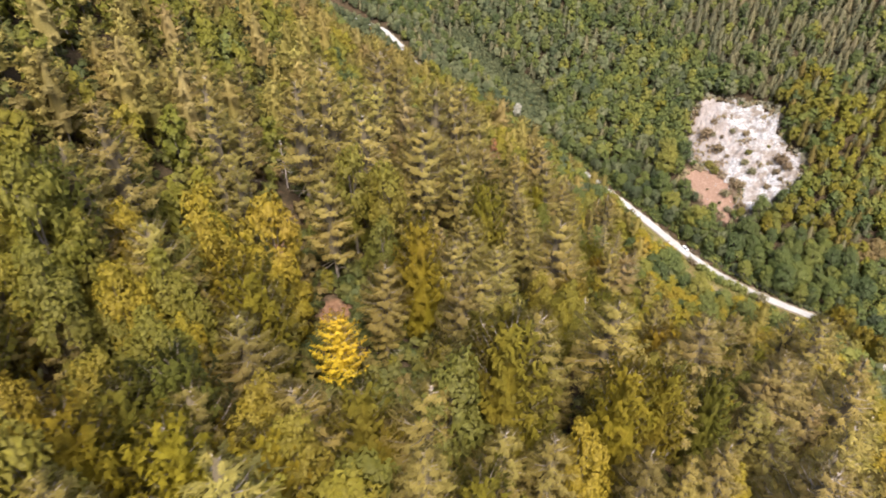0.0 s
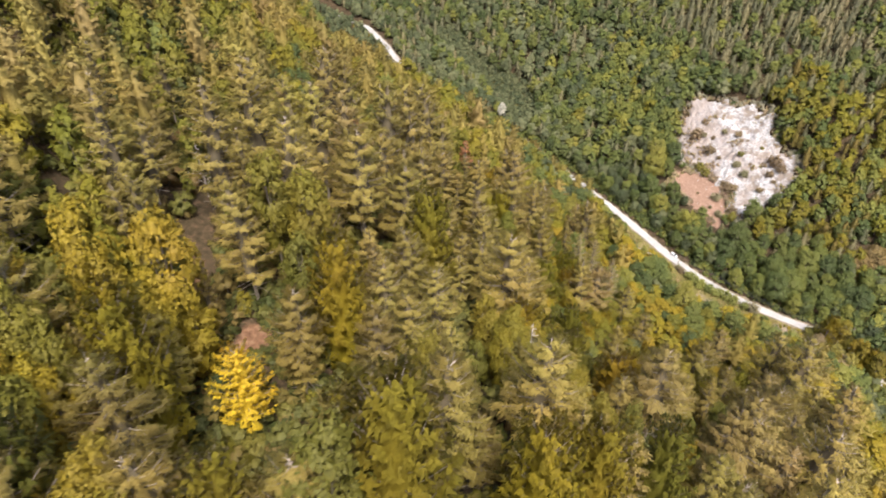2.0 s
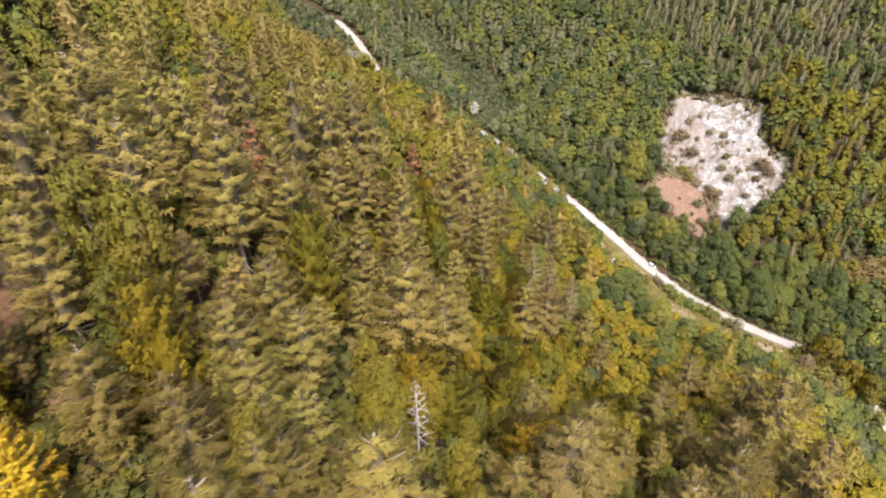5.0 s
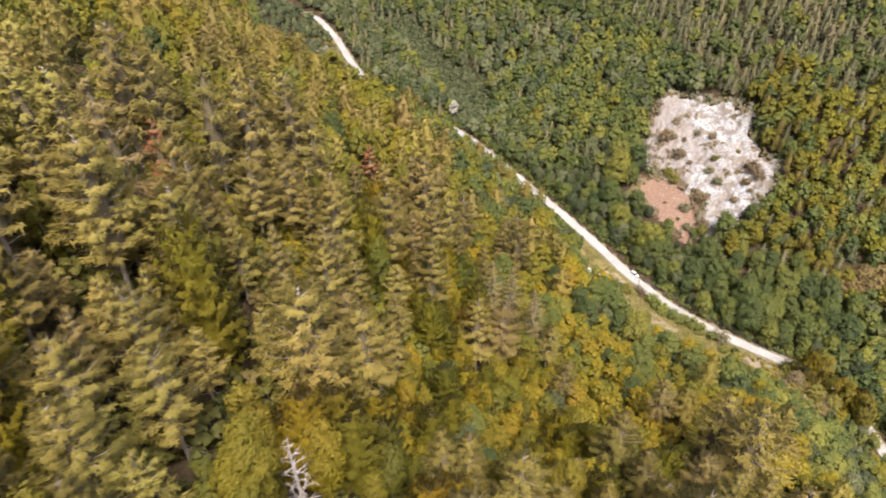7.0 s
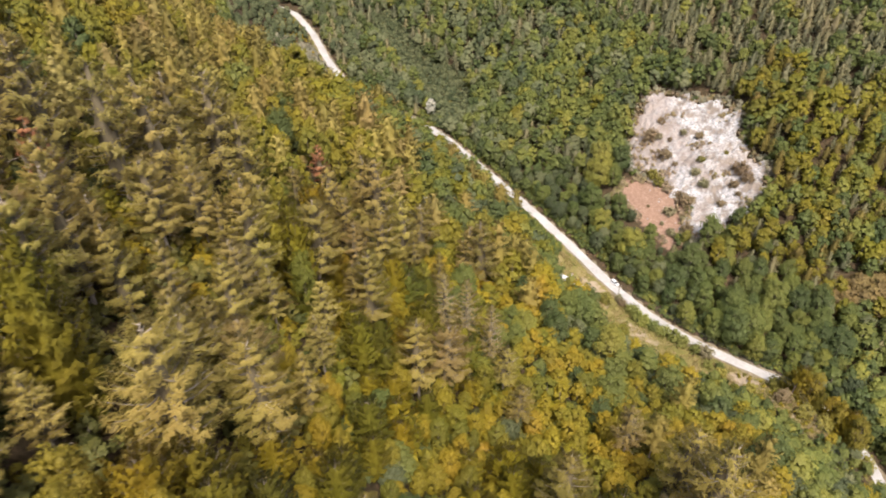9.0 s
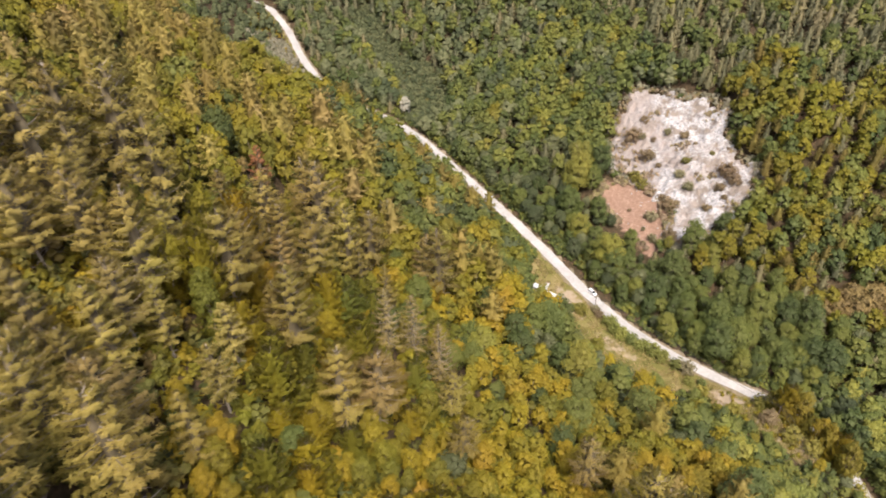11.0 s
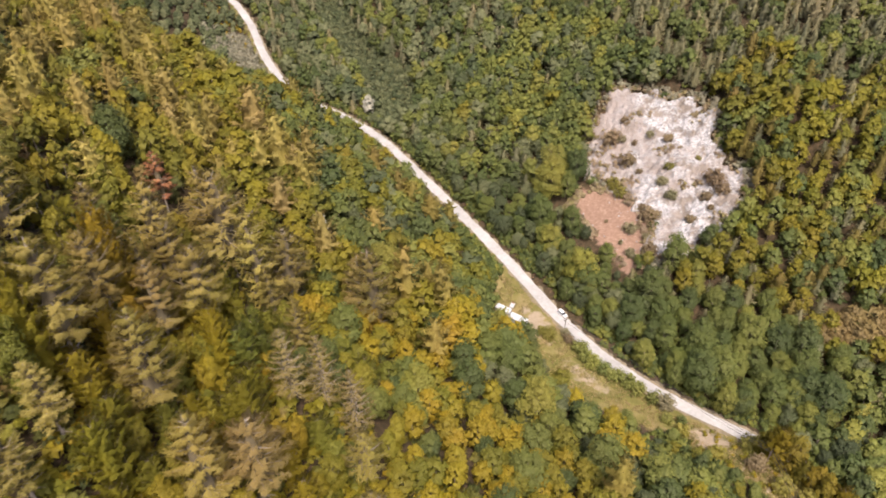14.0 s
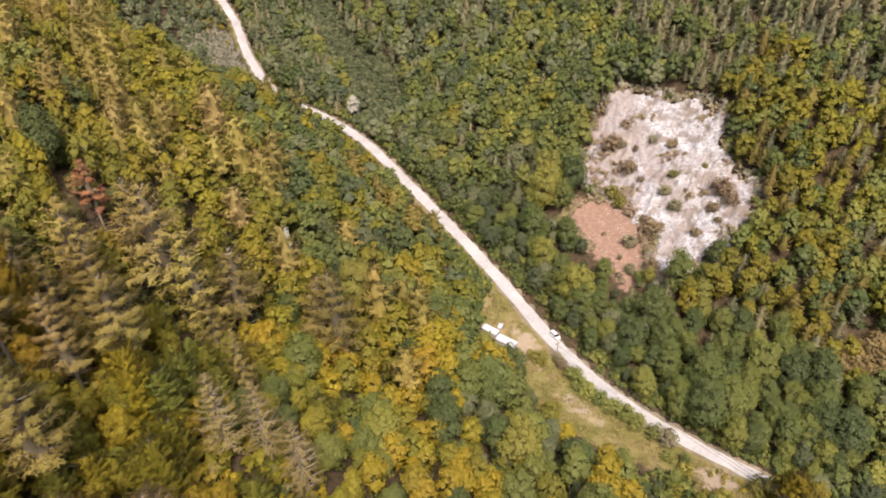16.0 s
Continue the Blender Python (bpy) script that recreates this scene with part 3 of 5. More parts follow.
# grades of each kind: near, middle, far and, for the commonest, nearest
for k in range(5):
    wide, low = (3.3, 3.8, 2.9, 3.6, 3.1)[k], (0.24, 0.34, 0.18, 0.38, 0.28)[k]
    KINDS.setdefault("pine", []).append((conifer(rng, 84, 34, 16.5, wide, low, 0.74, 0.72, 0.2, bare=9, core=0.32, slim=0.23, cone=(1.3, 1.7, 1.15, 1.5, 1.35)[k]), conifer(rng, 56, 24, 16, wide, low, 0.66, 0.8, 0.2, bare=2, limbs=False, core=0.42, slim=0.36, cone=1.7), conifer(rng, 44, 15, 14.5, wide, low, 0.6, 0.95, 0.2, bare=0, limbs=False, core=0.5, slim=0.42, cone=2.1), conifer(rng, 92, 96, 16.5, wide, low, 0.74, 0.52, 0.2, bare=12, core=0.28, slim=0.2, cone=(1.3, 1.7, 1.15, 1.5, 1.35)[k])))
    KINDS.setdefault("spruce", []).append((conifer(rng, 40, 22, 9.5, 2.9, 0.1, 0.7, 0.7, 0.15, 1, 0.45, False, slim=0.36, cone=1.4), conifer(rng, 30, 15, 9.5, 2.9, 0.1, 0.7, 0.9, 0.15, 0, 0.5, False, slim=0.42, cone=1.4), conifer(rng, 28, 13, 9.5, 2.9, 0.06, 0.7, 1.0, 0.15, 0, 0.55, False, slim=0.46, cone=1.4)))
    KINDS.setdefault("autumn", []).append((broadleaf(rng, 36, 2800, 0.34, 11, 3.1, 0.04, core=0.64) if k != 3 else conifer(rng, 100, 36, 11.5, 4.2, 0.02, 0.5, 0.66, 0.5, 0, 0.5, slim=0.52, cone=1.8, tiers=False), broadleaf(rng, 24, 560, 0.57, 11, 3.1, 0.06, 0, 0.76, False), broadleaf(rng, 18, 300, 0.75, 10.5, 3.3, 0.06, 0, 0.8, False), broadleaf(rng, 40, 4600, 0.285, 11, 3.1, 0.04, core=0.6) if k in (0, 2, 4) else conifer(rng, 130, 52, 11.5, 4.3, 0.02, 0.5, 0.56, 0.5, 0, 0.5, slim=0.52, cone=1.8, tiers=False)))
    KINDS.setdefault("green", []).append((broadleaf(rng, 36, 3200, 0.31, 10.5, 3.3, 0.04, core=0.66), broadleaf(rng, 22, 440, 0.62, 10.5, 3.3, 0.06, 0, 0.85, False), broadleaf(rng, 18, 300, 0.75, 10.5, 3.6, 0.04, 0, 0.8, False)))
    KINDS.setdefault("willow", []).append((broadleaf(rng, 34, 3000, 0.31, 9, 3.5, 0.02, core=0.66), broadleaf(rng, 22, 400, 0.62, 9, 3.5, 0.02, 0, 0.85, False), broadleaf(rng, 12, 170, 0.95, 9, 3.5, 0.02, 0, 0.95, False)))
    KINDS.setdefault("underwood", []).append((None, None, broadleaf(rng, 9, 80, 1.25, 10.5, 3.6, 0.02, 0, 0.95, False)))
TALL = {"pine": 16.5, "spruce": 9.5, "autumn": 11.5, "green": 10.5, "willow": 9.0}
WORDS = {"pine": ("pine_tree", "tall pine with olive needles and a pale bare trunk", "pine tree"),
         "spruce": ("conifer_tree", "dull green conifer on the wooded slope", "conifer tree"),
         "autumn": ("broadleaf_tree", "leafy tree turning olive and yellow on the slope", "tree"),
         "green": ("leafy_tree", "dense green broadleaf tree on the valley side", "tree"),
         "willow": ("willow_tree", "low grey-green willow beside the valley road", "willow tree")}


def young(u, a):
    """The stretch of young broadleaf woods above the meadow."""
    return (a > -104) & (a < -8) & (u > -160 + np.where(a < -60, 1.6, 0.6) * (a + 60)) & (u < -60)


def species(u, a, r):
    """The kind of tree that grows at (u, a); r: a random number."""
    if u < 0:
        if a > 195 and u > -60:
            return "willow"
        if young(u, a) or u > -62 and -72 < a < -8:
            if u > -62:
                return "willow" if r < 0.25 else "green" if r < 0.75 else "autumn"
            return "autumn" if r < (0.7 if a > -70 and u > -98 else 0.9) else "green" if r < 0.94 else "willow" if r < 0.97 else "pine"
        if u > -75 and a < -60:
            return "green" if r < 0.66 else "willow" if r < 0.88 else "autumn"
        if u > -45 or u > -72 and a > 10:
            return "green" if r < 0.5 else "willow" if r < 0.7 else "pine" if r < 0.76 else "autumn"
        if a > 0:
            return "pine" if r < 0.3 else "green" if r < 0.36 else "autumn"
        if -158 < u and -60 < a:
            return "pine" if r < 0.42 else "autumn"
        if -235 < u < -192 and -102 < a < -60:
            return "pine" if r < 0.88 else "autumn"
        if a < -112 and -235 < u < -110:
            return "pine" if r < 0.62 else "autumn"
        if a < -95 and u > -190:
            return "autumn" if r < (0.8 if u > -150 else 0.6) else "pine"
        if u < -262 and a < -45:
            return "autumn" if r < 0.8 else "pine"
        if u < -235 and a < -95:
            return "autumn" if r < 0.45 else "pine"
        return "pine" if r < 0.74 else "autumn"
    if u < 26:
        return "willow" if r < (0.6 if a > -12 else 0.25) else "spruce" if a > 120 and r < 0.85 else "green"
    # bluish spruce and willow shares raised up the valley to stand in for haze
    if a > 135:
        return "green" if r < 0.36 else "spruce" if r < 0.66 else "willow"
    if 78 < u < 128 and -25 < a < 34:
        return "autumn" if r < 0.4 else "pine" if r < 0.6 else "spruce" if r < 0.8 else "green"
    if u > 92 + 0.15 * max(0, a) and a > -10:
        return "spruce" if r < 0.75 else "green"
    if a < -5 and u > 45:
        return "autumn" if r < 0.34 else "pine" if r < 0.5 else "spruce" if r < 0.74 else "green"
    # willow share adds blue here, painting haze over the further slope
    return "green" if r < 0.62 else "willow" if r < 0.84 else "spruce" if r < 0.95 else "autumn"


# trees that stand out: kind, place, height of the top
MARKED = [("gold", -20.0, 90.6, 157.5), ("withered", 62.6, 211.0, 86.0), ("withered", 68.5, 213.5, 82.0), ("withered", 75.5, 209.5, 76.0), ("rusty", -10.4, 181.0, 149.0), ("rusty", 22.1, 262.7, 94.0),
          ("willow", 52.0, 438.0, 19.5), ("willow", 54.9, 287.5, 57.0), ("dead", 30.3, 107.2, 148.0), ("dead", -38.0, 141.0, 166.0), ("pine", 0.5, 108.3, 150), ("pine", 14.9, 101.4, 152), ("pine", -17.9, 131.8, 158), ("pine", -10.5, 133.4, 154), ("pine", -2.4, 133.3, 149), ("pine", 12.0, 128.0, 144),
          ("pine", 29.7, 86.3, 158), ("pine", 33.1, 76.6, 163), ("pine", 40.4, 73.4, 160), ("pine", -33.4, 157.1, 162), ("pine", -65.3, 162.7, 180), ("pine", -54.0, 171.7, 172), ("pine", -24.3, 171.5, 156), ("pine", 76.1, 107.1, 126),
          ("pine", 59.7, 101.7, 136), ("pine", 24.0, 141.0, 129), ("pine", 17.5, 143.0, 134), ("pine", 38.0, 170.0, 112), ("pine", 37.0, 181.0, 111)]


# where the woods stand thick
WOODS = ((-325, -265), (-60, -265), (-30, -175), (10, -140), (75, -120), (115, -80), (175, -40), (215, 0), (215, 40), (190, 60), (175, 120), (160, 160), (145, 220), (125, 270), (100, 310), (85, 390), (-40, 390), (-60, 300),
         (-125, 270), (-125, 200), (-90, 180), (-130, 170), (-180, 150), (-220, 115), (-260, 75), (-300, 40), (-325, -20))


def scatter():
    """Tree places (kind, x, y, height, turn, tone) over both valley sides, on a shaken lattice."""
    got = []
    r = np.random.default_rng(21)
    for u0, u1, a0, a1, gap, under in ((-330, -165, -175, 190, 9.2, 0), (-330, -255, -130, -42, 7.4, 0), (-330, -165, -165, 110, 4.9, 1), (-165, -70, -165, 130, 6.6, 1), (-250, -90, -255, -165, 7.5, 1), (-236, -60, -104, -8, 5.1, -1), (-165, -75, -175, 190, 7.4, 0), (-75, -4, -175, 190, 6.3, 0), (-330, -60, -262, -175, 9.0, 0), (-150, -4, 190, 345, 6.3, 0), (5, 95, -140, 4, 5.0, 0), (5, 95, 4, 150, 5.1, 0), (95, 215, -80, 150, 5.1, 0), (5, 150, 150, 400, 5.6, 0), (-60, -4, 345, 420, 8.0, 0)):
        for i, u in enumerate(np.arange(u0, u1, gap * 0.9)):
            for a in np.arange(a0, a1, gap):
                uu, aa = u + r.uniform(-0.42, 0.42) * gap, a + (i % 2) * gap / 2 + r.uniform(-0.42, 0.42) * gap
                dice, tone, size, turn = r.random(), r.random(), r.random(), r.uniform(0, 6.283)
                if young(uu, aa) == (under == -1):
                    got.append((uu, aa, dice, tone, size, turn, max(under, 0)))
    g = np.array(got)
    u, a = g[:, 0], g[:, 1]
    x, y = place(u, a)
    bare = np.maximum.reduce([inside(QUARRY, u, a, 5) + 0.3, inside(PIT_FLOOR, u, a, 4) + 0.3, inside(MEADOW, u, a, 5) + 0.22, inside(KNOLL_GRASS, u, a, 1.5), inside(CREEK_FIELD, u, a, 5) + 0.25])
    bank = np.interp(a, (-120, -60, 8, 18, 40, 58, 100, 125, 142, 200, 225, 265, 290), (6, 6, 10, 17, 16, 14, 13, 13, 21, 22, 24, 18, 6))
    ok = (bare < 0.5) & (u > -1000) & ((u > 5.8) | (u < -bank)) & ((u > -40) | (a > -400)) & (np.hypot((u + 16) * 0.9, (a - 8) * 0.8) > 7) & ((np.abs(x - RED_GAP[0] - 1) > 7.2) | (y < RED_GAP[1] - 16) | (y > RED_GAP[1] + 4)) & ((np.abs(x + 36.5) > 3.4) | (y < 96) | (y > 131)) & (np.hypot((u - 52) / 9, (a + 72) / 8) > 1) & ((np.abs(x + 15.0) > 14) | (y < 60) | (y > 97) | (g[:, 6] > 0))
    ok &= (inside(WOODS, u, a, 1) > 0.5) | (g[:, 4] < 0.12)
    for k0, mx, my, _z in MARKED:
        if k0 == "rusty":
            ok &= (np.hypot(x - mx, (y - my + 8) * 0.55) > 4.5) | (g[:, 6] > 0)
        if k0 == "withered":
            toward, beside = (x - mx) * 0.4 - (y - my) * 0.92, np.abs((x - mx) * 0.92 + (y - my) * 0.4)
            ok &= (toward < 0) | (toward > 8.5) | (beside > 4.5) | (g[:, 6] > 0)
    for _, mx, my, _z in MARKED:
        ok &= (np.hypot(x - mx, y - my) > (9.0 if _ == 'gold' else 6.0 if _ == 'withered' else 7.0 if _ == 'rusty' else 5.0)) | (g[:, 6] > 0) & (np.hypot(x - mx, y - my) > 3.5)
    return g[ok], x[ok], y[ok], height(x[ok], y[ok])


G, TX, TY, TZ = scatter()
kinds = np.array([species(g[0], g[1], g[2]) if not g[6] else "underwood" if g[2] < 0.82 else "autumn" for g in G])
G[:, 3] = np.where((kinds == 'autumn') & (G[:, 0] < 0) & (G[:, 1] > 0), G[:, 3] * 0.5, G[:, 3])
# autumn tones lowered so the near hillside looks dimmer
G[:, 3] = np.where((kinds == 'autumn') & (G[:, 0] < -195), G[:, 3] * 0.4, G[:, 3])
G[:, 3] = np.where((kinds == 'autumn') & (G[:, 0] > -195) & (G[:, 0] < -70) & (G[:, 1] < -88), 0.25 + 0.7 * G[:, 3], G[:, 3])
G[:, 3] = np.where((kinds == 'pine') & (G[:, 0] > 0), G[:, 3] * 0.3, G[:, 3])
G[:, 3] = np.where((kinds != 'autumn') & (kinds != 'pine') & (G[:, 0] < -62) & (G[:, 1] < -8), 0.6 + 0.4 * G[:, 3], G[:, 3])
G[:, 3] = np.where((kinds == 'autumn') & (G[:, 0] > 0), 0.04 + G[:, 3] * 0.36, G[:, 3])
factor = (0.74 + 0.42 * G[:, 4]) * np.where((kinds == 'pine') & (G[:, 0] > 0), 0.72, 1.0) * np.where((kinds == 'autumn') & (G[:, 0] < -235) & (G[:, 6] == 0), 1.25, 1.0) * np.interp(G[:, 0], (-240, -165, -80, -35), (1.36, 1.32, 1.32, 1.16)) * np.where(G[:, 6] > 0, 0.43, 1.0) * np.where(young(G[:, 0], G[:, 1]) & (kinds != 'pine'), 0.7, 1.0) * np.where((G[:, 1] < -58) & (G[:, 1] > -118) & (G[:, 0] > -46) & (G[:, 0] < 0), 0.5, 1.0) * np.where((G[:, 0] > 26), np.where(G[:, 1] < 0, 0.9, 0.98), 1.0) * np.where((G[:, 0] > 0) & (G[:, 0] <= 26), 0.92, 1.0) * np.where((G[:, 0] < -29) & (G[:, 0] > -62) & (G[:, 1] > -24) & (G[:, 1] < 30), 1.38, 1.0) * np.where((G[:, 0] > 20) & (G[:, 0] < 38) & (G[:, 1] > -14) & (G[:, 1] < 46), 0.66, 1.0) * np.where((G[:, 1] > 195) & (G[:, 0] < 0) & (G[:, 0] > -60), 0.6, 1.0) * np.where((G[:, 1] > 55) & (G[:, 1] < 140) & (G[:, 0] < -36) & (G[:, 0] > -80), 1.25, 1.0)
along = np.clip(((G[:, 0] + 250) * 155 + (G[:, 1] + 125) * 50) / (155.0 ** 2 + 50 ** 2), 0, 1)
reach = np.hypot(G[:, 0] + 250 - 155 * along, G[:, 1] + 125 - 50 * along)
slender = np.where((G[:, 0] < -95) & (kinds == 'autumn'), np.where(young(G[:, 0], G[:, 1]), 0.9, 0.74), 1.0)
reach_right = np.hypot(G[:, 0] - 15, (G[:, 1] + 10) * 0.6)
# the stretch of hillside that the flight passes nearest
FRONT = ((-300, -98), (-262, -97), (-235, -92), (-215, -82), (-198, -72), (-180, -62), (-160, -48), (-140, -34), (-122, -26), (-230, -128), (-215, -138), (-185, -118), (-150, -105))
front = np.min([np.hypot(G[:, 0] - fu, G[:, 1] - fa) for fu, fa in FRONT], axis=0)
single = np.zeros(len(G), bool)
for kind in TALL:
    want = np.flatnonzero(kinds == kind)
    order = np.argsort(np.where(G[:, 0] < 0, front + 500 * G[:, 6], reach_right + (300 if kind == "autumn" else 35))[want])
    single[want[order[:{"pine": 220, "autumn": 340, "green": 190}.get(kind, 150)]]] = True
nearest = (front < np.where(kinds == "pine", 30, 22)) & (G[:, 6] == 0)


def plant(kind, me_wood, me_crown, m, words):
    name, label, cat = words
    tree = new(name)
    tree.empty_display_size = 0.5
    part("trunk", me_wood, tree)
    if me_crown:
        part("crown", me_crown, tree)
    tree.matrix_basis = m
    return tagged(tree, label, cat, group=label.split(" ")[0] + " trees")


def standing(x, y, z, s, turn, lean=(0, 0), thick=1.0):
    return Matrix.LocRotScale((x, y, z), Euler((lean[0], lean[1], turn)), (s * thick, s * thick, s))


firsts = {}
for i in np.flatnonzero(single):
    kind, v = kinds[i], int(G[i, 5] * 1000) % 5
    v += 5 * (kind in ("pine", "autumn") and bool(nearest[i]))
    m = standing(TX[i], TY[i], TZ[i] - 0.2, factor[i], G[i, 5], (0.05 * (G[i, 3] - 0.5), 0.05 * (G[i, 2] - 0.5)), slender[i])
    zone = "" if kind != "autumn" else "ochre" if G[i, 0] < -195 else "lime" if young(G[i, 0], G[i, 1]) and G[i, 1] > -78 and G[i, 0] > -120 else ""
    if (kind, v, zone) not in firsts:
        leafy = {"ochre": OCHRE_DIM, "lime": LIME}.get(zone, LEAF[kind, True])
        (wv, wf), (lv, cf, lf, ln) = KINDS[kind][v % 5][3 if v > 4 else 0]
        firsts[kind, v, zone] = plant(kind, mesh_of(kind + "_trunk", wv, [wf], [bark], smooth=True), mesh_of(kind + "_crown", lv, [cf, lf], [twig_shade if kind == "pine" else leafy, leafy], pick=[0, 1], smooth=True, normals=ln), m, {"ochre": ("broadleaf_tree", "feathery ochre-olive autumn tree among the pines", "tree"), "lime": ("broadleaf_tree", "young leafy tree with yellow-green leaves", "tree")}.get(zone, WORDS[kind]))
        firsts.setdefault((kind, v % 5), firsts[kind, v, zone])
    else:
        copy_thing(firsts[kind, v, zone], m)


def forest(name, label, chosen, kind):
    """All further trees of a kind, joined."""
    vs, ns, fl, fw, fc, ts, n = [], [], [], [], [], [], 0
    for i in chosen:
        middle = reach[i] < 105 and not G[i, 6] or 0 < G[i, 0] < 60 and -60 < G[i, 1] < 40
        (wv, wf), (lv, cf, lf, ln) = KINDS[kind][int(G[i, 5] * 1000) % 5][1 if middle else 2]
        c, s, k = math.cos(G[i, 5]), math.sin(G[i, 5]), factor[i]
        turn = np.array([[c, s, 0], [-s, c, 0], [0, 0, 1]]) * k * (slender[i], slender[i], 1)
        for v in (lv, wv):
            vs.append(v @ turn + (TX[i], TY[i], TZ[i] - 0.2))
        ns.append(unit(ln @ turn))
        ns.append(unit((wv - wv.mean(0)) * [1, 1, 0.02] @ turn))
        fl.append(lf + n)
        fc.append(cf + n)
        fw.append(wf + n + len(lv))
        ts.append(np.full(len(lv) + len(wv), G[i, 3]))
        n += len(lv) + len(wv)
    me = mesh_of(name, np.concatenate(vs), [np.concatenate(fl), np.concatenate(fw), np.concatenate(fc)], [LEAF[kind, False], bark], np.concatenate(ts), [0, 1, 0], smooth=True, normals=np.concatenate(ns))
    tagged(new(name, me), label, "forest", kind="stuff")


for kind, name, label in (("pine", "pine_forest", "further olive pines covering the steep hillside"), ("spruce", "conifer_forest", "dull green conifers high on the valley side"),
                          ("underwood", "underwood", "dark green young trees between the taller pines"), ("autumn", "autumn_forest", "broadleaf woods turning yellow and olive"), ("green", "green_forest", "dense green broadleaf woods on the valley side"),
                          ("willow", "willow_thicket", "grey-green willow thicket along the valley floor")):
    rest = np.flatnonzero((kinds == kind) & ~single)
    if len(rest):
        forest(name, label, rest, kind)

r5 = np.random.default_rng(5)
for kind, x, y, top in MARKED:
    z = float(height(np.array(x), np.array(y)))
    tall = min(max(top - z, 8.0), 26.0)
    if kind == "dead":
        wv, wf = dead_tree(r5, tall)
        plant(kind, mesh_of("dead_trunk", wv, [wf], [grey_wood]), None, standing(x, y, z, 1, 0.3), ("dead_tree", "bare grey dead conifer among the pines", "dead tree"))
        continue
    if kind == "gold":
        (wv, wf), (lv, cf, lf, ln) = conifer(r5, 130, 34, tall, 5.4, 0.1, 0.5, 0.72, 0.55, 0, 0.3, slim=0.5, cone=1.5, tiers=False)
        plant(kind, mesh_of("gold_trunk", wv, [wf], [bark]), mesh_of("gold_crown", lv, [cf, lf], [gold, gold], pick=[0, 1], smooth=True, normals=ln), standing(x, y, z, 1, 0.3), ("golden_tree", "bright golden-yellow autumn tree among green ones", "tree"))
    elif kind == "withered":
        (wv, wf), (lv, cf, lf, ln) = conifer(r5, 90, 46, tall, 5.2, 0.12, 0.75, 0.75, 0.25, core=0.12, bare=18, slim=0.18, tiers=False)
        plant(kind, mesh_of("withered_trunk", wv, [wf], [bark]), mesh_of("withered_crown", lv, [cf, lf], [twig_shade, withered], pick=[0, 1], smooth=True, normals=ln), standing(x, y, z, 1, 0.3), ("withered_pine", "half-bare withered pine with brownish needles", "pine tree"))
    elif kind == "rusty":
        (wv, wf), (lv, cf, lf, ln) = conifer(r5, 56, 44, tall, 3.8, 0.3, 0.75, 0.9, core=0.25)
        plant(kind, mesh_of("rusty_trunk", wv, [wf], [bark]), mesh_of("rusty_crown", lv, [cf, lf], [twig_shade, rusty], pick=[0, 1], smooth=True, normals=ln), standing(x, y, z, 1, 0.3), ("dying_pine", "dying pine with rust-brown needles", "pine tree"))
    elif kind == "willow":
        (wv, wf), (lv, cf, lf, ln) = broadleaf(r5, 26, 1500, 0.42, tall, 0.26 * tall, 0.06)
        plant(kind, mesh_of("pale_trunk", wv, [wf], [bark]), mesh_of("pale_crown", lv, [cf, lf], [pale], smooth=True, normals=ln), standing(x, y, z, 1, 0.3), ("willow_tree", "pale silvery willow beside the road bend", "willow tree"))
    else:
        (wv, wf), (lv, cf, lf, ln) = conifer(r5, 70, 50, tall, 4.0, 0.3, 0.8, 0.9, core=0.25, bare=10, slim=0.2)
        plant(kind, mesh_of("pine_trunk", wv, [wf], [bark]), mesh_of("pine_crown", lv, [cf, lf], [twig_shade, LEAF["pine", True]], pick=[0, 1]), standing(x, y, z, 1, 0.3), WORDS["pine"])


# willows that shelter the cabins
for u, a, tall, turn in ((-24.8, -2.0, 6.4, 0.3), (-24.8, -6.6, 8.6, 1.7), (-25.4, 3.6, 5.8, 2.9), (-26.4, 8.8, 6.4, 4.1), (-25.2, -11.5, 11.2, 5.0), (-26.5, 14.0, 10.0, 0.9)):
    x, y = place(np.array(u), np.array(a))
    copy_thing(firsts[["willow", "green"][int(turn) % 2], int(turn * 10) % 5], standing(float(x), float(y), float(height(x, y)) - 0.2, tall / (9.0 if int(turn) % 2 == 0 else 10.5), turn))


# small trees that crowd the road beyond the dry knoll
for i in range(8):
    x, y = place(np.array(-5.3 - 0.8 * (i % 2)), np.array(-79.0 - 4.1 * i))
    copy_thing(firsts["autumn", i % 5], standing(float(x), float(y), float(height(x, y)) - 0.3, (8.3 + 0.9 * (i % 3)) / 11.0, 0.8 * i))


# ---- low growth: bushes, undergrowth, quarry scrub ----
r8 = np.random.default_rng(8)
BUSH = [broadleaf(r8, 16, 420, 0.30, 2.3, 1.6, 0.0, 3, core=0.7) for _ in range(4)]
SCRUB = [broadleaf(r8, 3, 52, 0.72, 2.4, 1.4, 0.0, 0, fine=False) for _ in range(5)]
for b in ("bush_green", "bush_olive", "bush_brown", "bush_grey"):
    LEAF[b] = leaf_material("leaves_" + b, {"bush_green": ((0.0, (0.11, 0.13, 0.035)), (1.0, (0.24, 0.23, 0.055))), "bush_olive": ((0.0, (0.14, 0.13, 0.03)), (1.0, (0.24, 0.205, 0.04))),
                                            "bush_brown": ((0.0, (0.17, 0.125, 0.07)), (1.0, (0.25, 0.185, 0.1))), "bush_grey": ((0.0, (0.16, 0.145, 0.075)), (1.0, (0.235, 0.21, 0.115)))}[b], True)
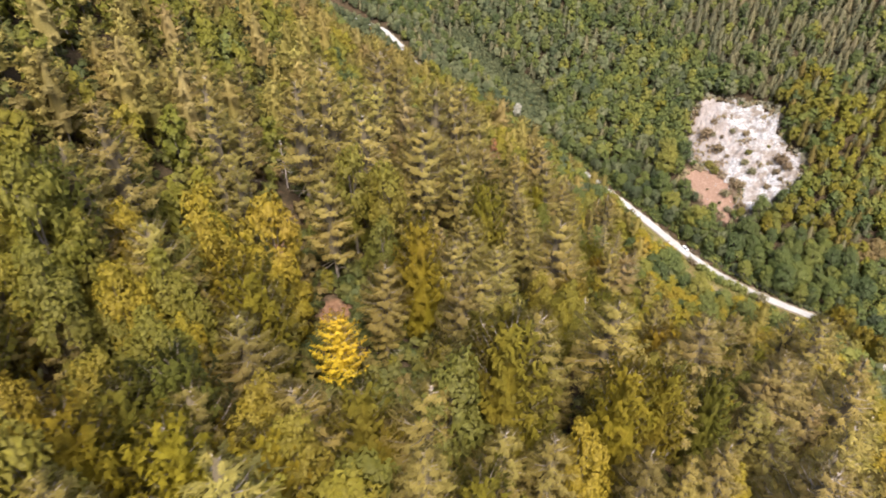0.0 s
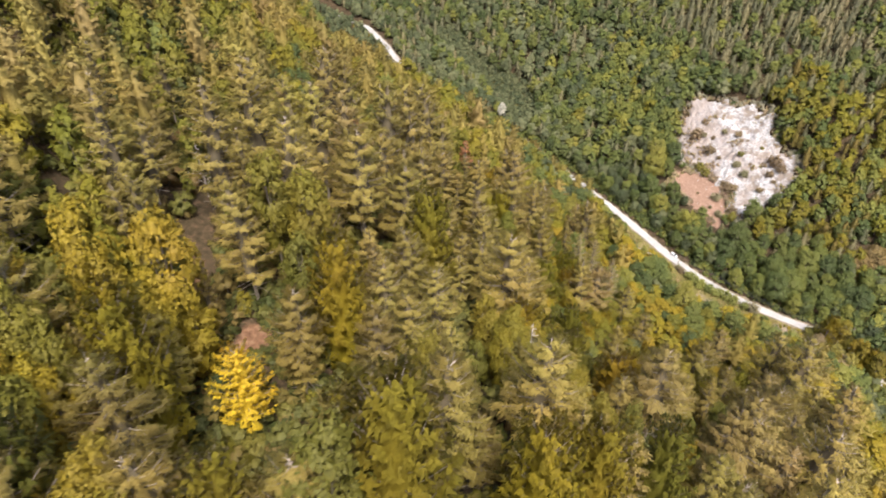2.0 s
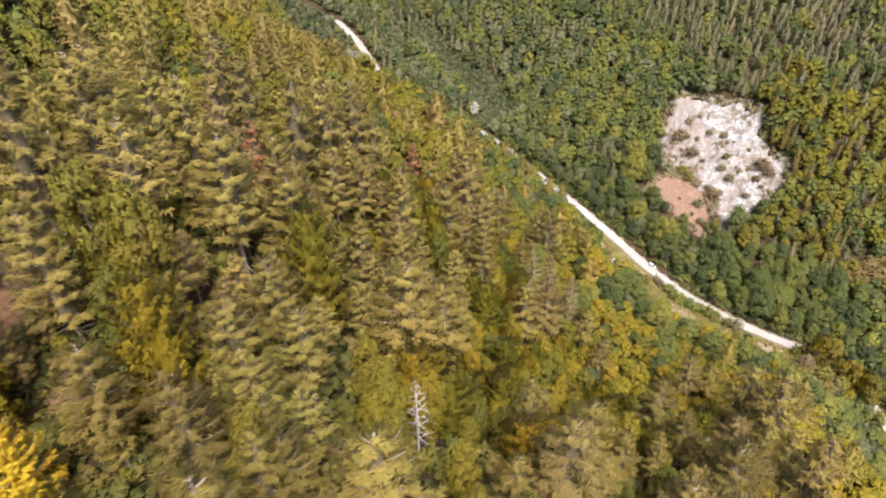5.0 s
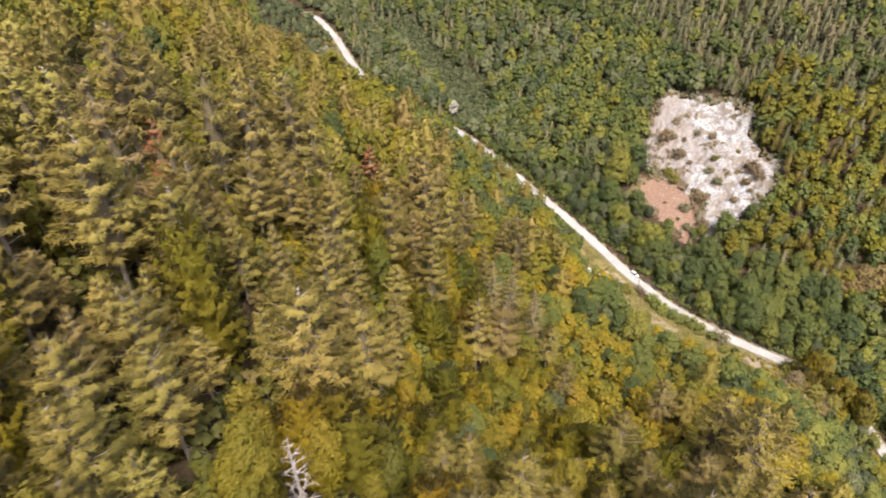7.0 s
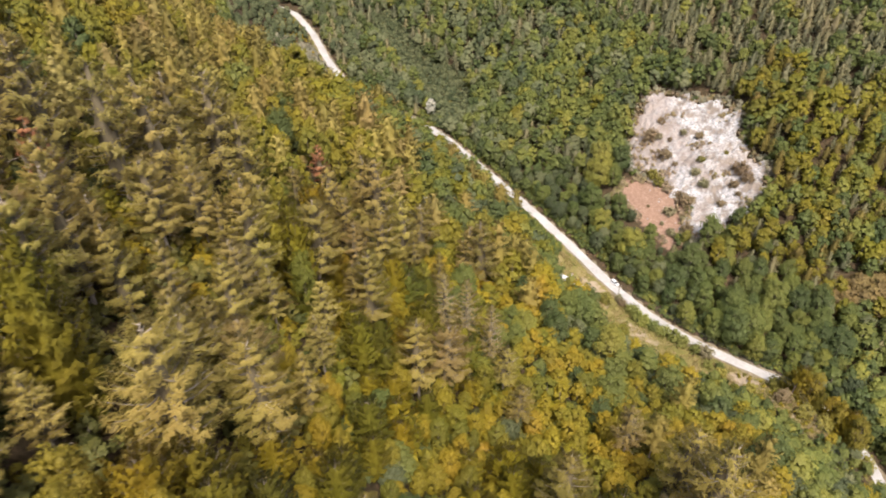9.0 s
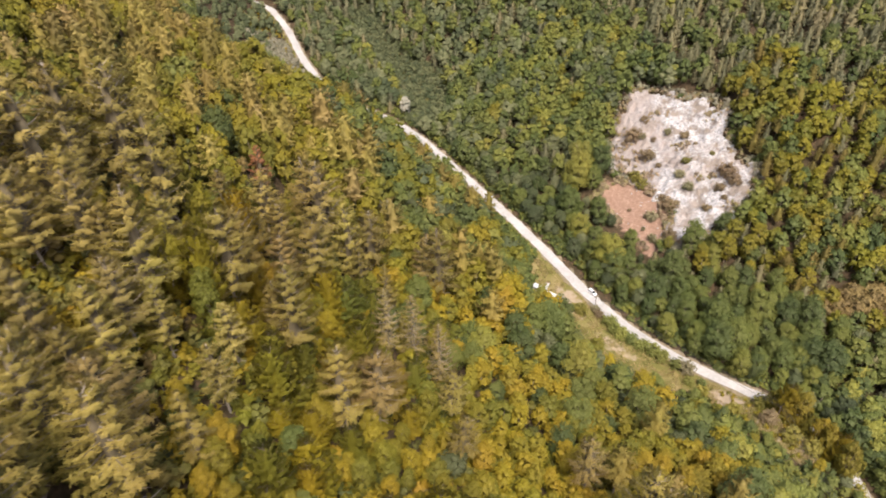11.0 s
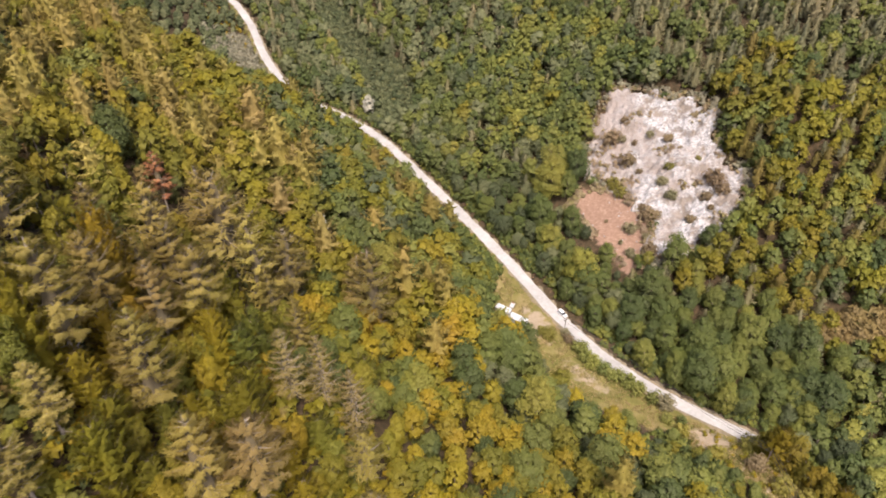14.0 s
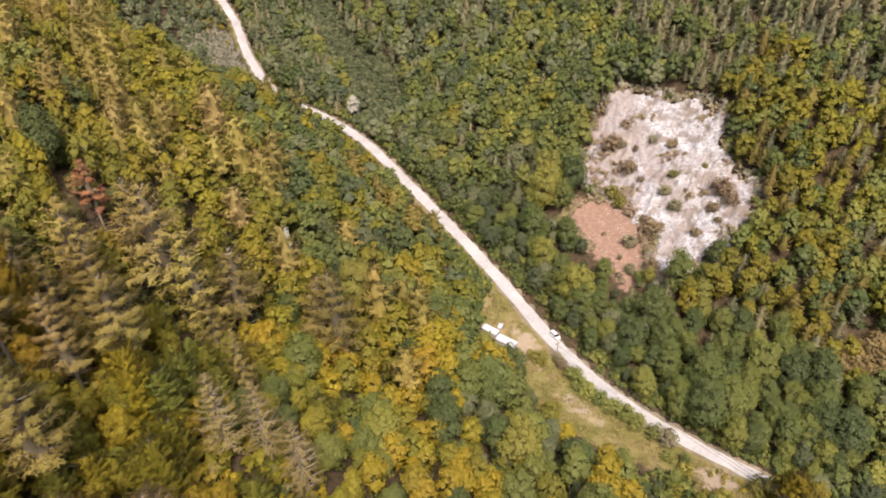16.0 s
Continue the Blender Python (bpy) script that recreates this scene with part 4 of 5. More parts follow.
LEAF["scrub_rust"] = leaf_material("leaves_scrub_rust", ((0.0, (0.15, 0.105, 0.042)), (1.0, (0.225, 0.16, 0.06))), False)
LEAF["scrub_grey"] = leaf_material("leaves_scrub_grey", ((0.0, (0.17, 0.16, 0.105)), (1.0, (0.31, 0.285, 0.20))), False)
LEAF["scrub_brown"] = leaf_material("leaves_scrub", ((0.0, (0.25, 0.19, 0.13)), (0.6, (0.33, 0.25, 0.155)), (1.0, (0.25, 0.215, 0.085))), False)
BUSH_MESH = {}


def bush(u, a, radius, look_like, label, lift=0.0):
    k = len(bpy.data.objects) % 4
    (wv, wf), (lv, cf, lf, ln) = BUSH[k]
    if (look_like, k) not in BUSH_MESH:
        BUSH_MESH[look_like, k] = (mesh_of("bush_stem", wv, [wf], [bark]), mesh_of("bush_crown", lv, [cf, lf], [LEAF["bush_" + look_like]]))
    x, y = place(np.array(float(u)), np.array(float(a)))
    z = float(height(x, y))
    s = radius / 1.45
    b = new("bush")
    part("stem", BUSH_MESH[look_like, k][0], b)
    part("crown", BUSH_MESH[look_like, k][1], b)
    b.matrix_basis = standing(float(x), float(y), z - 0.15 + lift, s, u * 3 + a)
    return tagged(b, label, "bush", group="bushes " + look_like)


# along the road by the meadow
for u, a, rad, kind in ((-3.6, -9, 1.5, "grey"), (-4.4, -12, 1.7, "brown"), (-4.6, -17, 1.9, "green"), (-5.6, -21, 2.0, "green"), (-5.8, -25, 2.1, "green"), (-5.2, -29, 2.0, "green"), (-4.6, -33, 1.9, "green"), (-4.2, -37, 2.2, "green"),
                        (-4.4, -41.5, 2.0, "green"), (-4.2, -50.5, 2.6, "grey"), (-4.8, -47, 1.8, "green"), (-7.9, -58, 1.3, "green"), (-9.2, -6.8, 2.2, "olive"), (-10.5, -4.2, 1.6, "olive"), (-3.9, -75.4, 2.6, "olive"), (-6.5, -77, 2.2, "olive"),
                        (-14, -83, 2.4, "brown"), (-16, -92, 2.5, "olive"), (-12, -98, 2.4, "olive"), (-17, -73, 2.1, "olive"), (-10, -55, 1.4, "green"), (-12.5, -61, 2.0, "olive")):
    bush(u, a, rad * (1.3 if kind == "green" else 1.15), kind, {"green": "rounded green bush at the meadow's edge", "olive": "yellow-olive bush in dry grass", "brown": "brownish thorny bush in dry grass", "grey": "thin greyish bush beside the road"}[kind])
for i, a in enumerate(range(-114, -72, 6)):
    bush(-4.7 - 0.5 * (i % 3), a, 3.4 + 0.5 * (i % 2), "olive", "tall yellow-olive bush crowding the road's edge")
# scattered on the quarry face and its floor
for i, (u, a, rad) in enumerate(((78, 39, 1.7), (81, 31, 2.0), (80.5, 24, 1.0), (71.5, 41, 1.3), (81, 14, 1.2), (71, 20, 2.0), (65, 17, 2.2), (69, 9, 1.1), (63, 9.5, 2.5), (64, 36, 3.2), (54, 33, 2.9), (53, 27.5, 2.6), (54, 15, 1.6), (52.5, 8.5, 3.2),
                                 (43, 10, 2.5), (36, 1.5, 1.8), (41, -3.5, 2.8), (60, -4, 1.9), (77, 2, 3.6), (75, -4.5, 2.8), (67.5, -6.5, 1.4), (70, -1.5, 2.2), (66, 49, 3.4), (75, 51.5, 2.0), (69, 46, 1.9), (64, 29, 1.4), (37, 8, 1.0), (39.5, 20, 0.8), (36, -1, 1.4), (45, 3, 1.7), (47, 9, 1.3))):
    kind = "olive" if i in (4, 5, 10, 11) else "grey" if i in (0, 6, 8, 14, 15, 24, 26, 28, 29) else "brown"
    bush(u, a, rad, kind, {"olive": "olive scrub bush rooted in the quarry face", "brown": "brown withered bush on the quarry rock", "grey": "grey-green bush on the quarry's bare soil"}[kind], 1.0 if u > 55 else 0.0)


def thicket(name, label, pts, mat_key, scale_lo, scale_hi, seed, lift=0.0):
    """Many small shrubs joined: pts is (u, a) rows."""
    r = np.random.default_rng(seed)
    x, y = place(pts[:, 0], pts[:, 1])
    z = height(x, y) + lift * np.clip((inside(QUARRY, pts[:, 0], pts[:, 1], 2.0) - 0.15) * 2.2, 0, 1)
    vs, ns, f3, f4, ts, n = [], [], [], [], [], 0
    for i in range(len(pts)):
        _, (lv, cf, lf, ln) = SCRUB[i % 5]
        t, k = r.uniform(0, 6.283), r.uniform(scale_lo, scale_hi)
        c, s = math.cos(t), math.sin(t)
        vs.append(lv @ (np.array([[c, s, 0], [-s, c, 0], [0, 0, r.uniform(0.7, 1.2)]]) * k) + (x[i], y[i], z[i] - 0.15))
        ns.append(ln @ np.array([[c, s, 0], [-s, c, 0], [0, 0, 1.0]]))
        f3.append(cf + n)
        f4.append(lf + n)
        ts.append(np.full(len(lv), r.random()))
        n += len(lv)
    tagged(new(name, mesh_of(name, np.concatenate(vs), [np.concatenate(f3), np.concatenate(f4)], [LEAF[mat_key]], np.concatenate(ts), smooth=True, normals=np.concatenate(ns))), label, "shrubs", kind="stuff")


def sprinkle(u0, u1, a0, a1, count, test, seed):
    r = np.random.default_rng(seed)
    p = np.stack([r.uniform(u0, u1, count), r.uniform(a0, a1, count)], 1)
    return p[test(p[:, 0], p[:, 1])]


free = lambda u, a: (np.abs(u) > 5.5) & (inside(QUARRY, u, a, 1) < 0.5) & (inside(PIT_FLOOR, u, a, 1) < 0.5) & (inside(MEADOW, u, a, 1) < 0.5) & (np.hypot(u + 15, a - 7) > 6)
thicket("undergrowth", "dark green undergrowth between the hillside trees", sprinkle(-310, -60, -160, 90, 3000, lambda u, a: free(u, a) & (a < 40 + (u + 300) * 0.5) & (np.hypot(place(u, a)[0] - RED_GAP[0], (place(u, a)[1] - RED_GAP[1]) * 0.8) > 3.4) & ((np.abs(place(u, a)[0] + 36.5) > 2.6) | (np.abs(place(u, a)[1] - 114) > 18)), 31), ("underwood", False), 0.7, 1.5, 41)
thicket("hillside_brush", "ochre and olive brush under the young hillside trees", sprinkle(-185, -98, -82, -8, 1000, free, 71), ("autumn", False), 0.8, 1.7, 72)
thicket("slope_undergrowth", "dark green undergrowth between the trees of the far slope", sprinkle(10, 190, -110, 150, 1000, free, 36), ("green", False), 0.7, 1.4, 46)
thicket("quarry_scrub", "withered grey-brown scrub round the quarry face", sprinkle(40, 102, -18, 74, 3300, lambda u, a: (inside(QUARRY, u, a, 4) > 0.05) & ((inside(QUARRY, u, a, 4) < 0.58) | (np.sin(u * 0.35 + a * 0.22) + np.sin(a * 0.31 - 1.0) > 1.45) | (u < 56 + 0.3 * (a - 20) + 3 * np.sin(a * 0.5)) & (a > 22) & (np.sin(u * 1.3 + a * 0.9) > -0.3)) & (inside(PIT_FLOOR, u, a, 2) < 0.6), 37), "scrub_brown", 0.22, 0.7, 47, 1.4)
thicket("pit_scrub", "dull olive scrub between the quarry's soil and rock", sprinkle(30, 60, -10, 44, 1500, lambda u, a: (np.abs(inside(PIT_FLOOR, u, a, 4) - 0.5) < 0.3) & (np.sin(u * 0.5 - a * 0.3) + np.sin(a * 0.4) > -0.5), 39), "scrub_brown", 0.3, 0.85, 49)
thicket("withered_scrub", "brown withered scrub in a gap of the woods", sprinkle(40, 64, -84, -60, 500, lambda u, a: np.hypot((u - 52) / 10, (a + 72) / 9) < 1, 52), "scrub_rust", 0.8, 1.8, 53)
thicket("rim_scrub", "olive scrub at the edge of the woods round the quarry", sprinkle(24, 112, -26, 82, 2600, lambda u, a: (inside(QUARRY, u, a, 6) > 0.12) & (inside(QUARRY, u, a, 6) < 0.44) & (inside(PIT_FLOOR, u, a, 2) < 0.4), 56), "scrub_grey", 0.5, 1.1, 57)
thicket("bend_scrub", "grey-brown brushwood beside the far road bend", sprinkle(-32, -4.5, 150, 275, 1300, lambda u, a: free(u, a), 58), "scrub_grey", 0.5, 1.4, 59)
thicket("clearing_brush", "dark green brush in the clearing round the golden tree", sprinkle(-290, -236, -122, -50, 620, lambda u, a: (np.hypot(place(u, a)[0] - RED_GAP[0], (place(u, a)[1] - RED_GAP[1]) * 0.8) > 3.4) & (np.abs(place(u, a)[0] + 36.5) > 2.6), 65), ("underwood", False), 0.7, 1.6, 66)
thicket("bank_bushes", "low yellow-green brush on the slope above the road", sprinkle(-24, -4.6, 12, 70, 900, lambda u, a: free(u, a) & (u > -20 + 0.14 * (a - 12)), 54), ("green", False), 0.5, 1.15, 55)
thicket("bank_scrub", "low olive scrub on the road bank", sprinkle(-26, -4, 12, 330, 650, lambda u, a: free(u, a) & (u < -4.5), 32), ("autumn", False), 0.35, 0.85, 42)
thicket("creek_scrub", "grey-green scrub on the overgrown creek field", sprinkle(0, 68, 136, 304, 7800, lambda u, a: (inside(CREEK_FIELD, u, a, 8) > 0.12) & (u > 5.5), 33), ("willow", False), 0.4, 1.25, 43)
thicket("roadside_scrub", "green scrub crowding the road's edge", sprinkle(4.2, 12, -130, 250, 2300, lambda u, a: u > 4.7 + 0.5 * np.sin(a * 0.7) + 1.3 * np.exp(-((a - 4) / 16.0) ** 2), 34), ("green", False), 0.45, 1.05, 44)
thicket("hillfoot_scrub", "green scrub covering the foot of the hill", sprinkle(-60, -16, -122, -56, 900, lambda u, a: (inside(KNOLL_GRASS, u, a, 2) < 0.4) & (inside(MEADOW, u, a, 2) < 0.4), 38), ("green", False), 0.6, 1.3, 48)
thicket("knoll_scrub", "tawny scrub on the dry knoll", sprinkle(-30, -4.5, -110, -60, 160, lambda u, a: inside(KNOLL_GRASS, u, a, 3) > 0.2, 35), ("autumn", False), 0.25, 0.7, 45)


def grass(name, label, pts, seed):
    """Tufts of dry and green grass blades."""
    r = np.random.default_rng(seed)
    x, y = place(pts[:, 0], pts[:, 1])
    n, k = len(pts), 9
    base = np.repeat(np.stack([x, y, height(x, y) - 0.05], 1), k, axis=0)
    ang, tall = r.uniform(0, 6.283, n * k), r.uniform(0.25, 0.7, n * k)
    out = np.stack([np.cos(ang), np.sin(ang), np.zeros(n * k)], 1)
    side = np.stack([-np.sin(ang), np.cos(ang), np.zeros(n * k)], 1)
    b = base + out * r.uniform(0.05, 0.35, (n * k, 1))
    v = np.stack([b - side * 0.09, b + side * 0.09, b + out * (tall * 0.6)[:, None] + np.array([0, 0, 1]) * tall[:, None]], 1)
    tagged(new(name, mesh_of(name, v.reshape(-1, 3), [np.arange(3 * n * k).reshape(-1, 3)], [LEAF["grass"]], np.repeat(r.random(n), 3 * k))), label, "grass", kind="stuff")


LEAF["grass"] = leaf_material("grass_blades", ((0.0, (0.16, 0.15, 0.04)), (0.4, (0.24, 0.20, 0.07)), (0.75, (0.34, 0.25, 0.12)), (1.0, (0.40, 0.30, 0.17))), False)
grass("meadow_grass", "short dry meadow grass beside the road", sprinkle(-27, -3, -68, 30, 5200, lambda u, a: (inside(MEADOW, u, a, 2) > 0.45) & (np.hypot((u + 8) / 4.5, (a - 1) / 8) > 0.9) & (np.sin(u * 0.8 + a * 0.3) + np.sin(a * 0.55 - u * 0.4) > -0.9), 61), 62)
grass("knoll_grass", "tall tawny grass on the dry knoll", sprinkle(-24, -3, -108, -60, 3200, lambda u, a: (inside(KNOLL_GRASS, u, a, 2) > 0.4) & (np.hypot((u + 8.5) / 4.5, (a + 67) / 6) > 0.8), 63), 64)


# ---- things on the valley floor ----
def bm_mesh(name, bm, mat):
    me = bpy.data.meshes.new(name)
    bm.to_mesh(me)
    bm.free()
    me.materials.append(mat)
    return me


def block(bm, size, at, bevel=0.03, rot=0.0):
    """A bevelled box added to bm."""
    made = bmesh.ops.create_cube(bm, size=1.0)["verts"]
    bmesh.ops.scale(bm, vec=size, verts=made)
    if rot:
        bmesh.ops.rotate(bm, cent=(0, 0, 0), matrix=Matrix.Rotation(rot, 3, "Z"), verts=made)
    bmesh.ops.translate(bm, vec=at, verts=made)
    if bevel:
        edges = list({e for v in made for e in v.link_edges})
        bmesh.ops.bevel(bm, geom=edges, offset=bevel, segments=2, affect="EDGES")
    return bm


def boxed(name, parent, mat, size, at, bevel=0.03, label="", rot=0.0):
    return part(name, bm_mesh(name, block(bmesh.new(), size, at, bevel, rot), mat), parent, label)


def rod(name, parent, mat, a, b, r0, r1=None, sides=8, label=""):
    v, f = tube([a, (Vector(a) + Vector(b)) / 2, b], [r0, (r0 + (r1 or r0)) / 2, r1 or r0], sides)
    return part(name, mesh_of(name, v, [f], [mat], smooth=True), parent, label)


white_paint = plain_material("weathered_white_paint", (0.46, 0.45, 0.43), (0.60, 0.59, 0.57), 1.2, 0.5, 0.1, 0.01)
# wall grey includes the weaker light on the cabin sides
dimmed_wall = plain_material("grey_wall_with_shade", (0.26, 0.255, 0.24), (0.36, 0.355, 0.34), 1.2, 0.6, 0.1, 0.01)
roof_sheet = plain_material("white_roof_sheet", (0.36, 0.36, 0.355), (0.52, 0.52, 0.515), 0.8, 0.45, 0.1, 0.01)
car_paint = plain_material("white_car_paint", (0.52, 0.52, 0.52), (0.6, 0.6, 0.6), 0.7, 0.25, 0.02, 0.01)
dark_glass = plain_material("dark_glass", (0.015, 0.018, 0.02), (0.03, 0.034, 0.038), 2.0, 0.08, 0.0, 0.01)
rubber = plain_material("black_rubber", (0.02, 0.02, 0.02), (0.05, 0.05, 0.05), 6.0, 0.8, 0.2, 0.01)
steel = plain_material("dull_steel", (0.35, 0.35, 0.36), (0.5, 0.5, 0.51), 3.0, 0.4, 0.1, 0.01, 0.8)
rust = plain_material("rusty_iron", (0.20, 0.095, 0.055), (0.34, 0.17, 0.10), 2.5, 0.85, 0.3, 0.02)
pole_wood = plain_material("tarred_pole_wood", (0.09, 0.065, 0.045), (0.19, 0.14, 0.10), 3.0, 0.85, 0.3, 0.02)
red_lens = plain_material("red_lens", (0.35, 0.02, 0.02), (0.45, 0.03, 0.03), 3.0, 0.2, 0.0, 0.01)
clear_lens = plain_material("clear_lens", (0.6, 0.62, 0.64), (0.75, 0.76, 0.78), 3.0, 0.1, 0.0, 0.01)


def ground_at(u, a):
    x, y = place(np.array(float(u)), np.array(float(a)))
    return float(x), float(y), float(height(x, y))


def heading(u, a, du, da):
    """The turn about z that points a thing's y axis along (du, da)."""
    x0, y0 = place(np.array(float(u)), np.array(float(a)))
    x1, y1 = place(np.array(float(u + du)), np.array(float(a + da)))
    return math.atan2(-(float(x1) - float(x0)), float(y1) - float(y0))


def site_cabin(u, a, length, width, tall, label):
    x, y, z = ground_at(u, a)
    c = new("site_cabin")
    boxed("body", c, dimmed_wall, (width, length, tall - 0.35), (0, 0, 0.35 + (tall - 0.35) / 2), 0.04)
    boxed("roof", c, roof_sheet, (width + 0.24, length + 0.24, 0.14), (0, 0, tall + 0.07), 0.05, "flat white sheet-metal roof")
    for k in range(int(length / 1.1)):
        boxed("roof_rib", c, roof_sheet, (width + 0.2, 0.06, 0.05), (0, -length / 2 + 0.6 + k * 1.1, tall + 0.16), 0.01)
    for sx in (-1, 1):
        boxed("skid", c, rust, (0.16, length - 0.3, 0.36), (sx * (width / 2 - 0.25), 0, 0.16), 0.02, "rusty steel skid")
    d = boxed("door", c, white_paint, (0.05, 0.9, 2.0), (width / 2 + 0.025, -length / 4, 1.4), 0.02)
    boxed("handle", d, steel, (0.05, 0.14, 0.03), (width / 2 + 0.07, -length / 4 + 0.33, 1.4), 0.01)
    for k in range(2):
        w = boxed("window", c, dark_glass, (0.03, 0.9, 0.8), (width / 2 + 0.016, 0.2 + k * length / 4.2, 1.65), 0.01, "dark window pane")
        for dz in (-0.43, 0.43):
            boxed("window_frame", w, steel, (0.05, 1.0, 0.06), (width / 2 + 0.025, 0.2 + k * length / 4.2, 1.65 + dz), 0.01)
    c.matrix_basis = pose(x, y, z - 0.03, 0, 0, math.degrees(heading(u, a, -2.3, 4.9)))
    return tagged(c, label, "cabin", group="site cabins")


site_cabin(-17.5, 10.4, 5.7, 2.4, 2.15, "narrow white site cabin under the trees by the meadow")
site_cabin(-15.1, 4.0, 6.7, 2.8, 2.25, "larger white site cabin at the meadow's edge")


def wheel(parent, at, r, w):
    v, f = tube([(at[0] - w / 2, at[1], at[2]), (at[0] - w / 4, at[1], at[2]), (at[0] + w / 4, at[1], at[2]), (at[0] + w / 2, at[1], at[2])], [r * 0.86, r, r, r * 0.86], 16)
    t = part("wheel", mesh_of("tyre", v, [f], [rubber], smooth=True), parent, "black rubber tyre")
    k = np.arange(12) * 2 * np.pi / 12
    out = at[0] + math.copysign(w * 0.47, at[0])
    rv = np.concatenate([[(out, at[1], at[2])], np.stack([np.full(12, out), at[1] + r * 0.62 * np.cos(k), at[2] + r * 0.62 * np.sin(k)], 1)])
    part("rim", mesh_of("rim", rv, [np.array([(0, 1 + i, 1 + (i + 1) % 12) for i in range(12)])], [steel]), t, "grey steel rim")


def lofted(sections):
    """A closed skin over rectangular cross sections (y, half width, bottom, top, top half width)."""
    bm, rings = bmesh.new(), []
    for y, w, lo, hi, tw in sections:
        rings.append([bm.verts.new(p) for p in ((-w, y, lo), (w, y, lo), (w * 1.0, y, lo + (hi - lo) * 0.55), (tw, y, hi), (-tw, y, hi), (-w, y, lo + (hi - lo) * 0.55))])
    for r0, r1 in zip(rings, rings[1:]):
        for i in range(6):
            bm.faces.new((r0[i], r0[(i + 1) % 6], r1[(i + 1) % 6], r1[i]))
    bm.faces.new(rings[0][::-1])
    bm.faces.new(rings[-1])
    bmesh.ops.recalc_face_normals(bm, faces=bm.faces)
    bmesh.ops.bevel(bm, geom=list(bm.edges), offset=0.025, segments=1, affect="EDGES")
    return bm


def parked_car(u, a):
    x, y, z = *ground_at(u, a)[:2], float(road_z(a)) + 0.0
    c = new("car")
    part("body", bm_mesh("body", lofted(((-2.1, 0.78, 0.35, 0.85, 0.74), (-1.95, 0.84, 0.25, 0.98, 0.8), (-0.6, 0.86, 0.22, 0.98, 0.8), (0.9, 0.86, 0.22, 0.96, 0.8), (1.75, 0.82, 0.25, 0.85, 0.74), (2.1, 0.72, 0.35, 0.68, 0.64))), car_paint), c)
    part("roof", bm_mesh("roof", lofted(((-1.9, 0.70, 1.30, 1.44, 0.62), (-1.5, 0.70, 1.36, 1.54, 0.62), (-0.2, 0.70, 1.38, 1.56, 0.62), (0.35, 0.68, 1.36, 1.50, 0.6))), car_paint), c)
    part("windows", bm_mesh("windows", lofted(((-2.0, 0.76, 0.93, 1.05, 0.74), (-1.75, 0.78, 0.95, 1.42, 0.66), (0.25, 0.78, 0.94, 1.44, 0.65), (1.05, 0.76, 0.92, 0.98, 0.72))), dark_glass), c, "dark tinted glass")
    for sx in (-1, 1):
        for yy in (-1.3, 1.3):
            wheel(c, (sx * 0.76, yy, 0.31), 0.31, 0.2)
        boxed("headlight", c, clear_lens, (0.3, 0.08, 0.14), (sx * 0.54, 2.02, 0.62), 0.02)
        boxed("tail_light", c, red_lens, (0.16, 0.06, 0.3), (sx * 0.7, -2.06, 0.78), 0.02)
        boxed("mirror", c, car_paint, (0.16, 0.09, 0.12), (sx * 0.93, 0.75, 1.0), 0.02)
    boxed("bumper", c, rubber, (1.5, 0.12, 0.2), (0, 2.08, 0.38), 0.03)
    c.matrix_basis = pose(x, y, z + 0.005, 0, 0, math.degrees(heading(u, a, 0.1, -4.0)))
    return tagged(c, "white estate car parked on the edge of the gravel road", "car")


parked_car(2.0, -1.0)


def trailer(u, a):
    x, y, z = ground_at(u, a)
    t = new("trailer")
    boxed("bed", t, white_paint, (1.4, 2.6, 0.12), (0, 0, 0.62), 0.02)
    for sx in (-1, 1):
        boxed("side_board", t, white_paint, (0.06, 2.6, 0.4), (sx * 0.7, 0, 0.86), 0.01)
        wheel(t, (sx * 0.82, -0.1, 0.32), 0.32, 0.18)
        rod("drawbar", t, rust, (sx * 0.5, 1.25, 0.55), (0.0, 2.3, 0.5), 0.04)
    for yy in (-1.27, 1.27):
        boxed("end_board", t, white_paint, (1.34, 0.06, 0.4), (0, yy, 0.86), 0.01)
    boxed("tarpaulin", t, roof_sheet, (1.44, 2.1, 0.1), (0, -0.25, 1.1), 0.05, "taut pale tarpaulin")
    boxed("crate", t, rust, (0.8, 0.45, 0.4), (0, 1.0, 1.0), 0.03, "rust-brown crate")
    t.matrix_basis = pose(x, y, z - 0.01, 0, 0, math.degrees(heading(u, a, 2.6, 2.0)))
    return tagged(t, "small white trailer standing in the meadow grass", "trailer")


trailer(-12.6, 11.4)


def barrel(u, a):
    x, y, z = ground_at(u, a)
    b = new("barrel")
    v, f = tube([(0, 0, 0.02), (0, 0, 0.05), (0, 0, 0.4), (0, 0, 0.44), (0, 0, 0.8), (0, 0, 0.9)], [0.3, 0.34, 0.34, 0.36, 0.34, 0.34], 16)
    part("drum", mesh_of("drum", v, [f], [rubber], smooth=True), b)
    k = np.arange(16) * 2 * np.pi / 16
    part("lid", mesh_of("lid", np.concatenate([[(0, 0, 0.9)], np.stack([0.33 * np.cos(k), 0.33 * np.sin(k), np.full(16, 0.88)], 1)]), [np.array([(0, 1 + i, 1 + (i + 1) % 16) for i in range(16)])], [rust]), b, "rusty flat lid")
    b.matrix_basis = pose(x, y, z + 0.28)
    return tagged(b, "dark metal drum at the road's edge", "barrel")


barrel(3.2, 19.6)


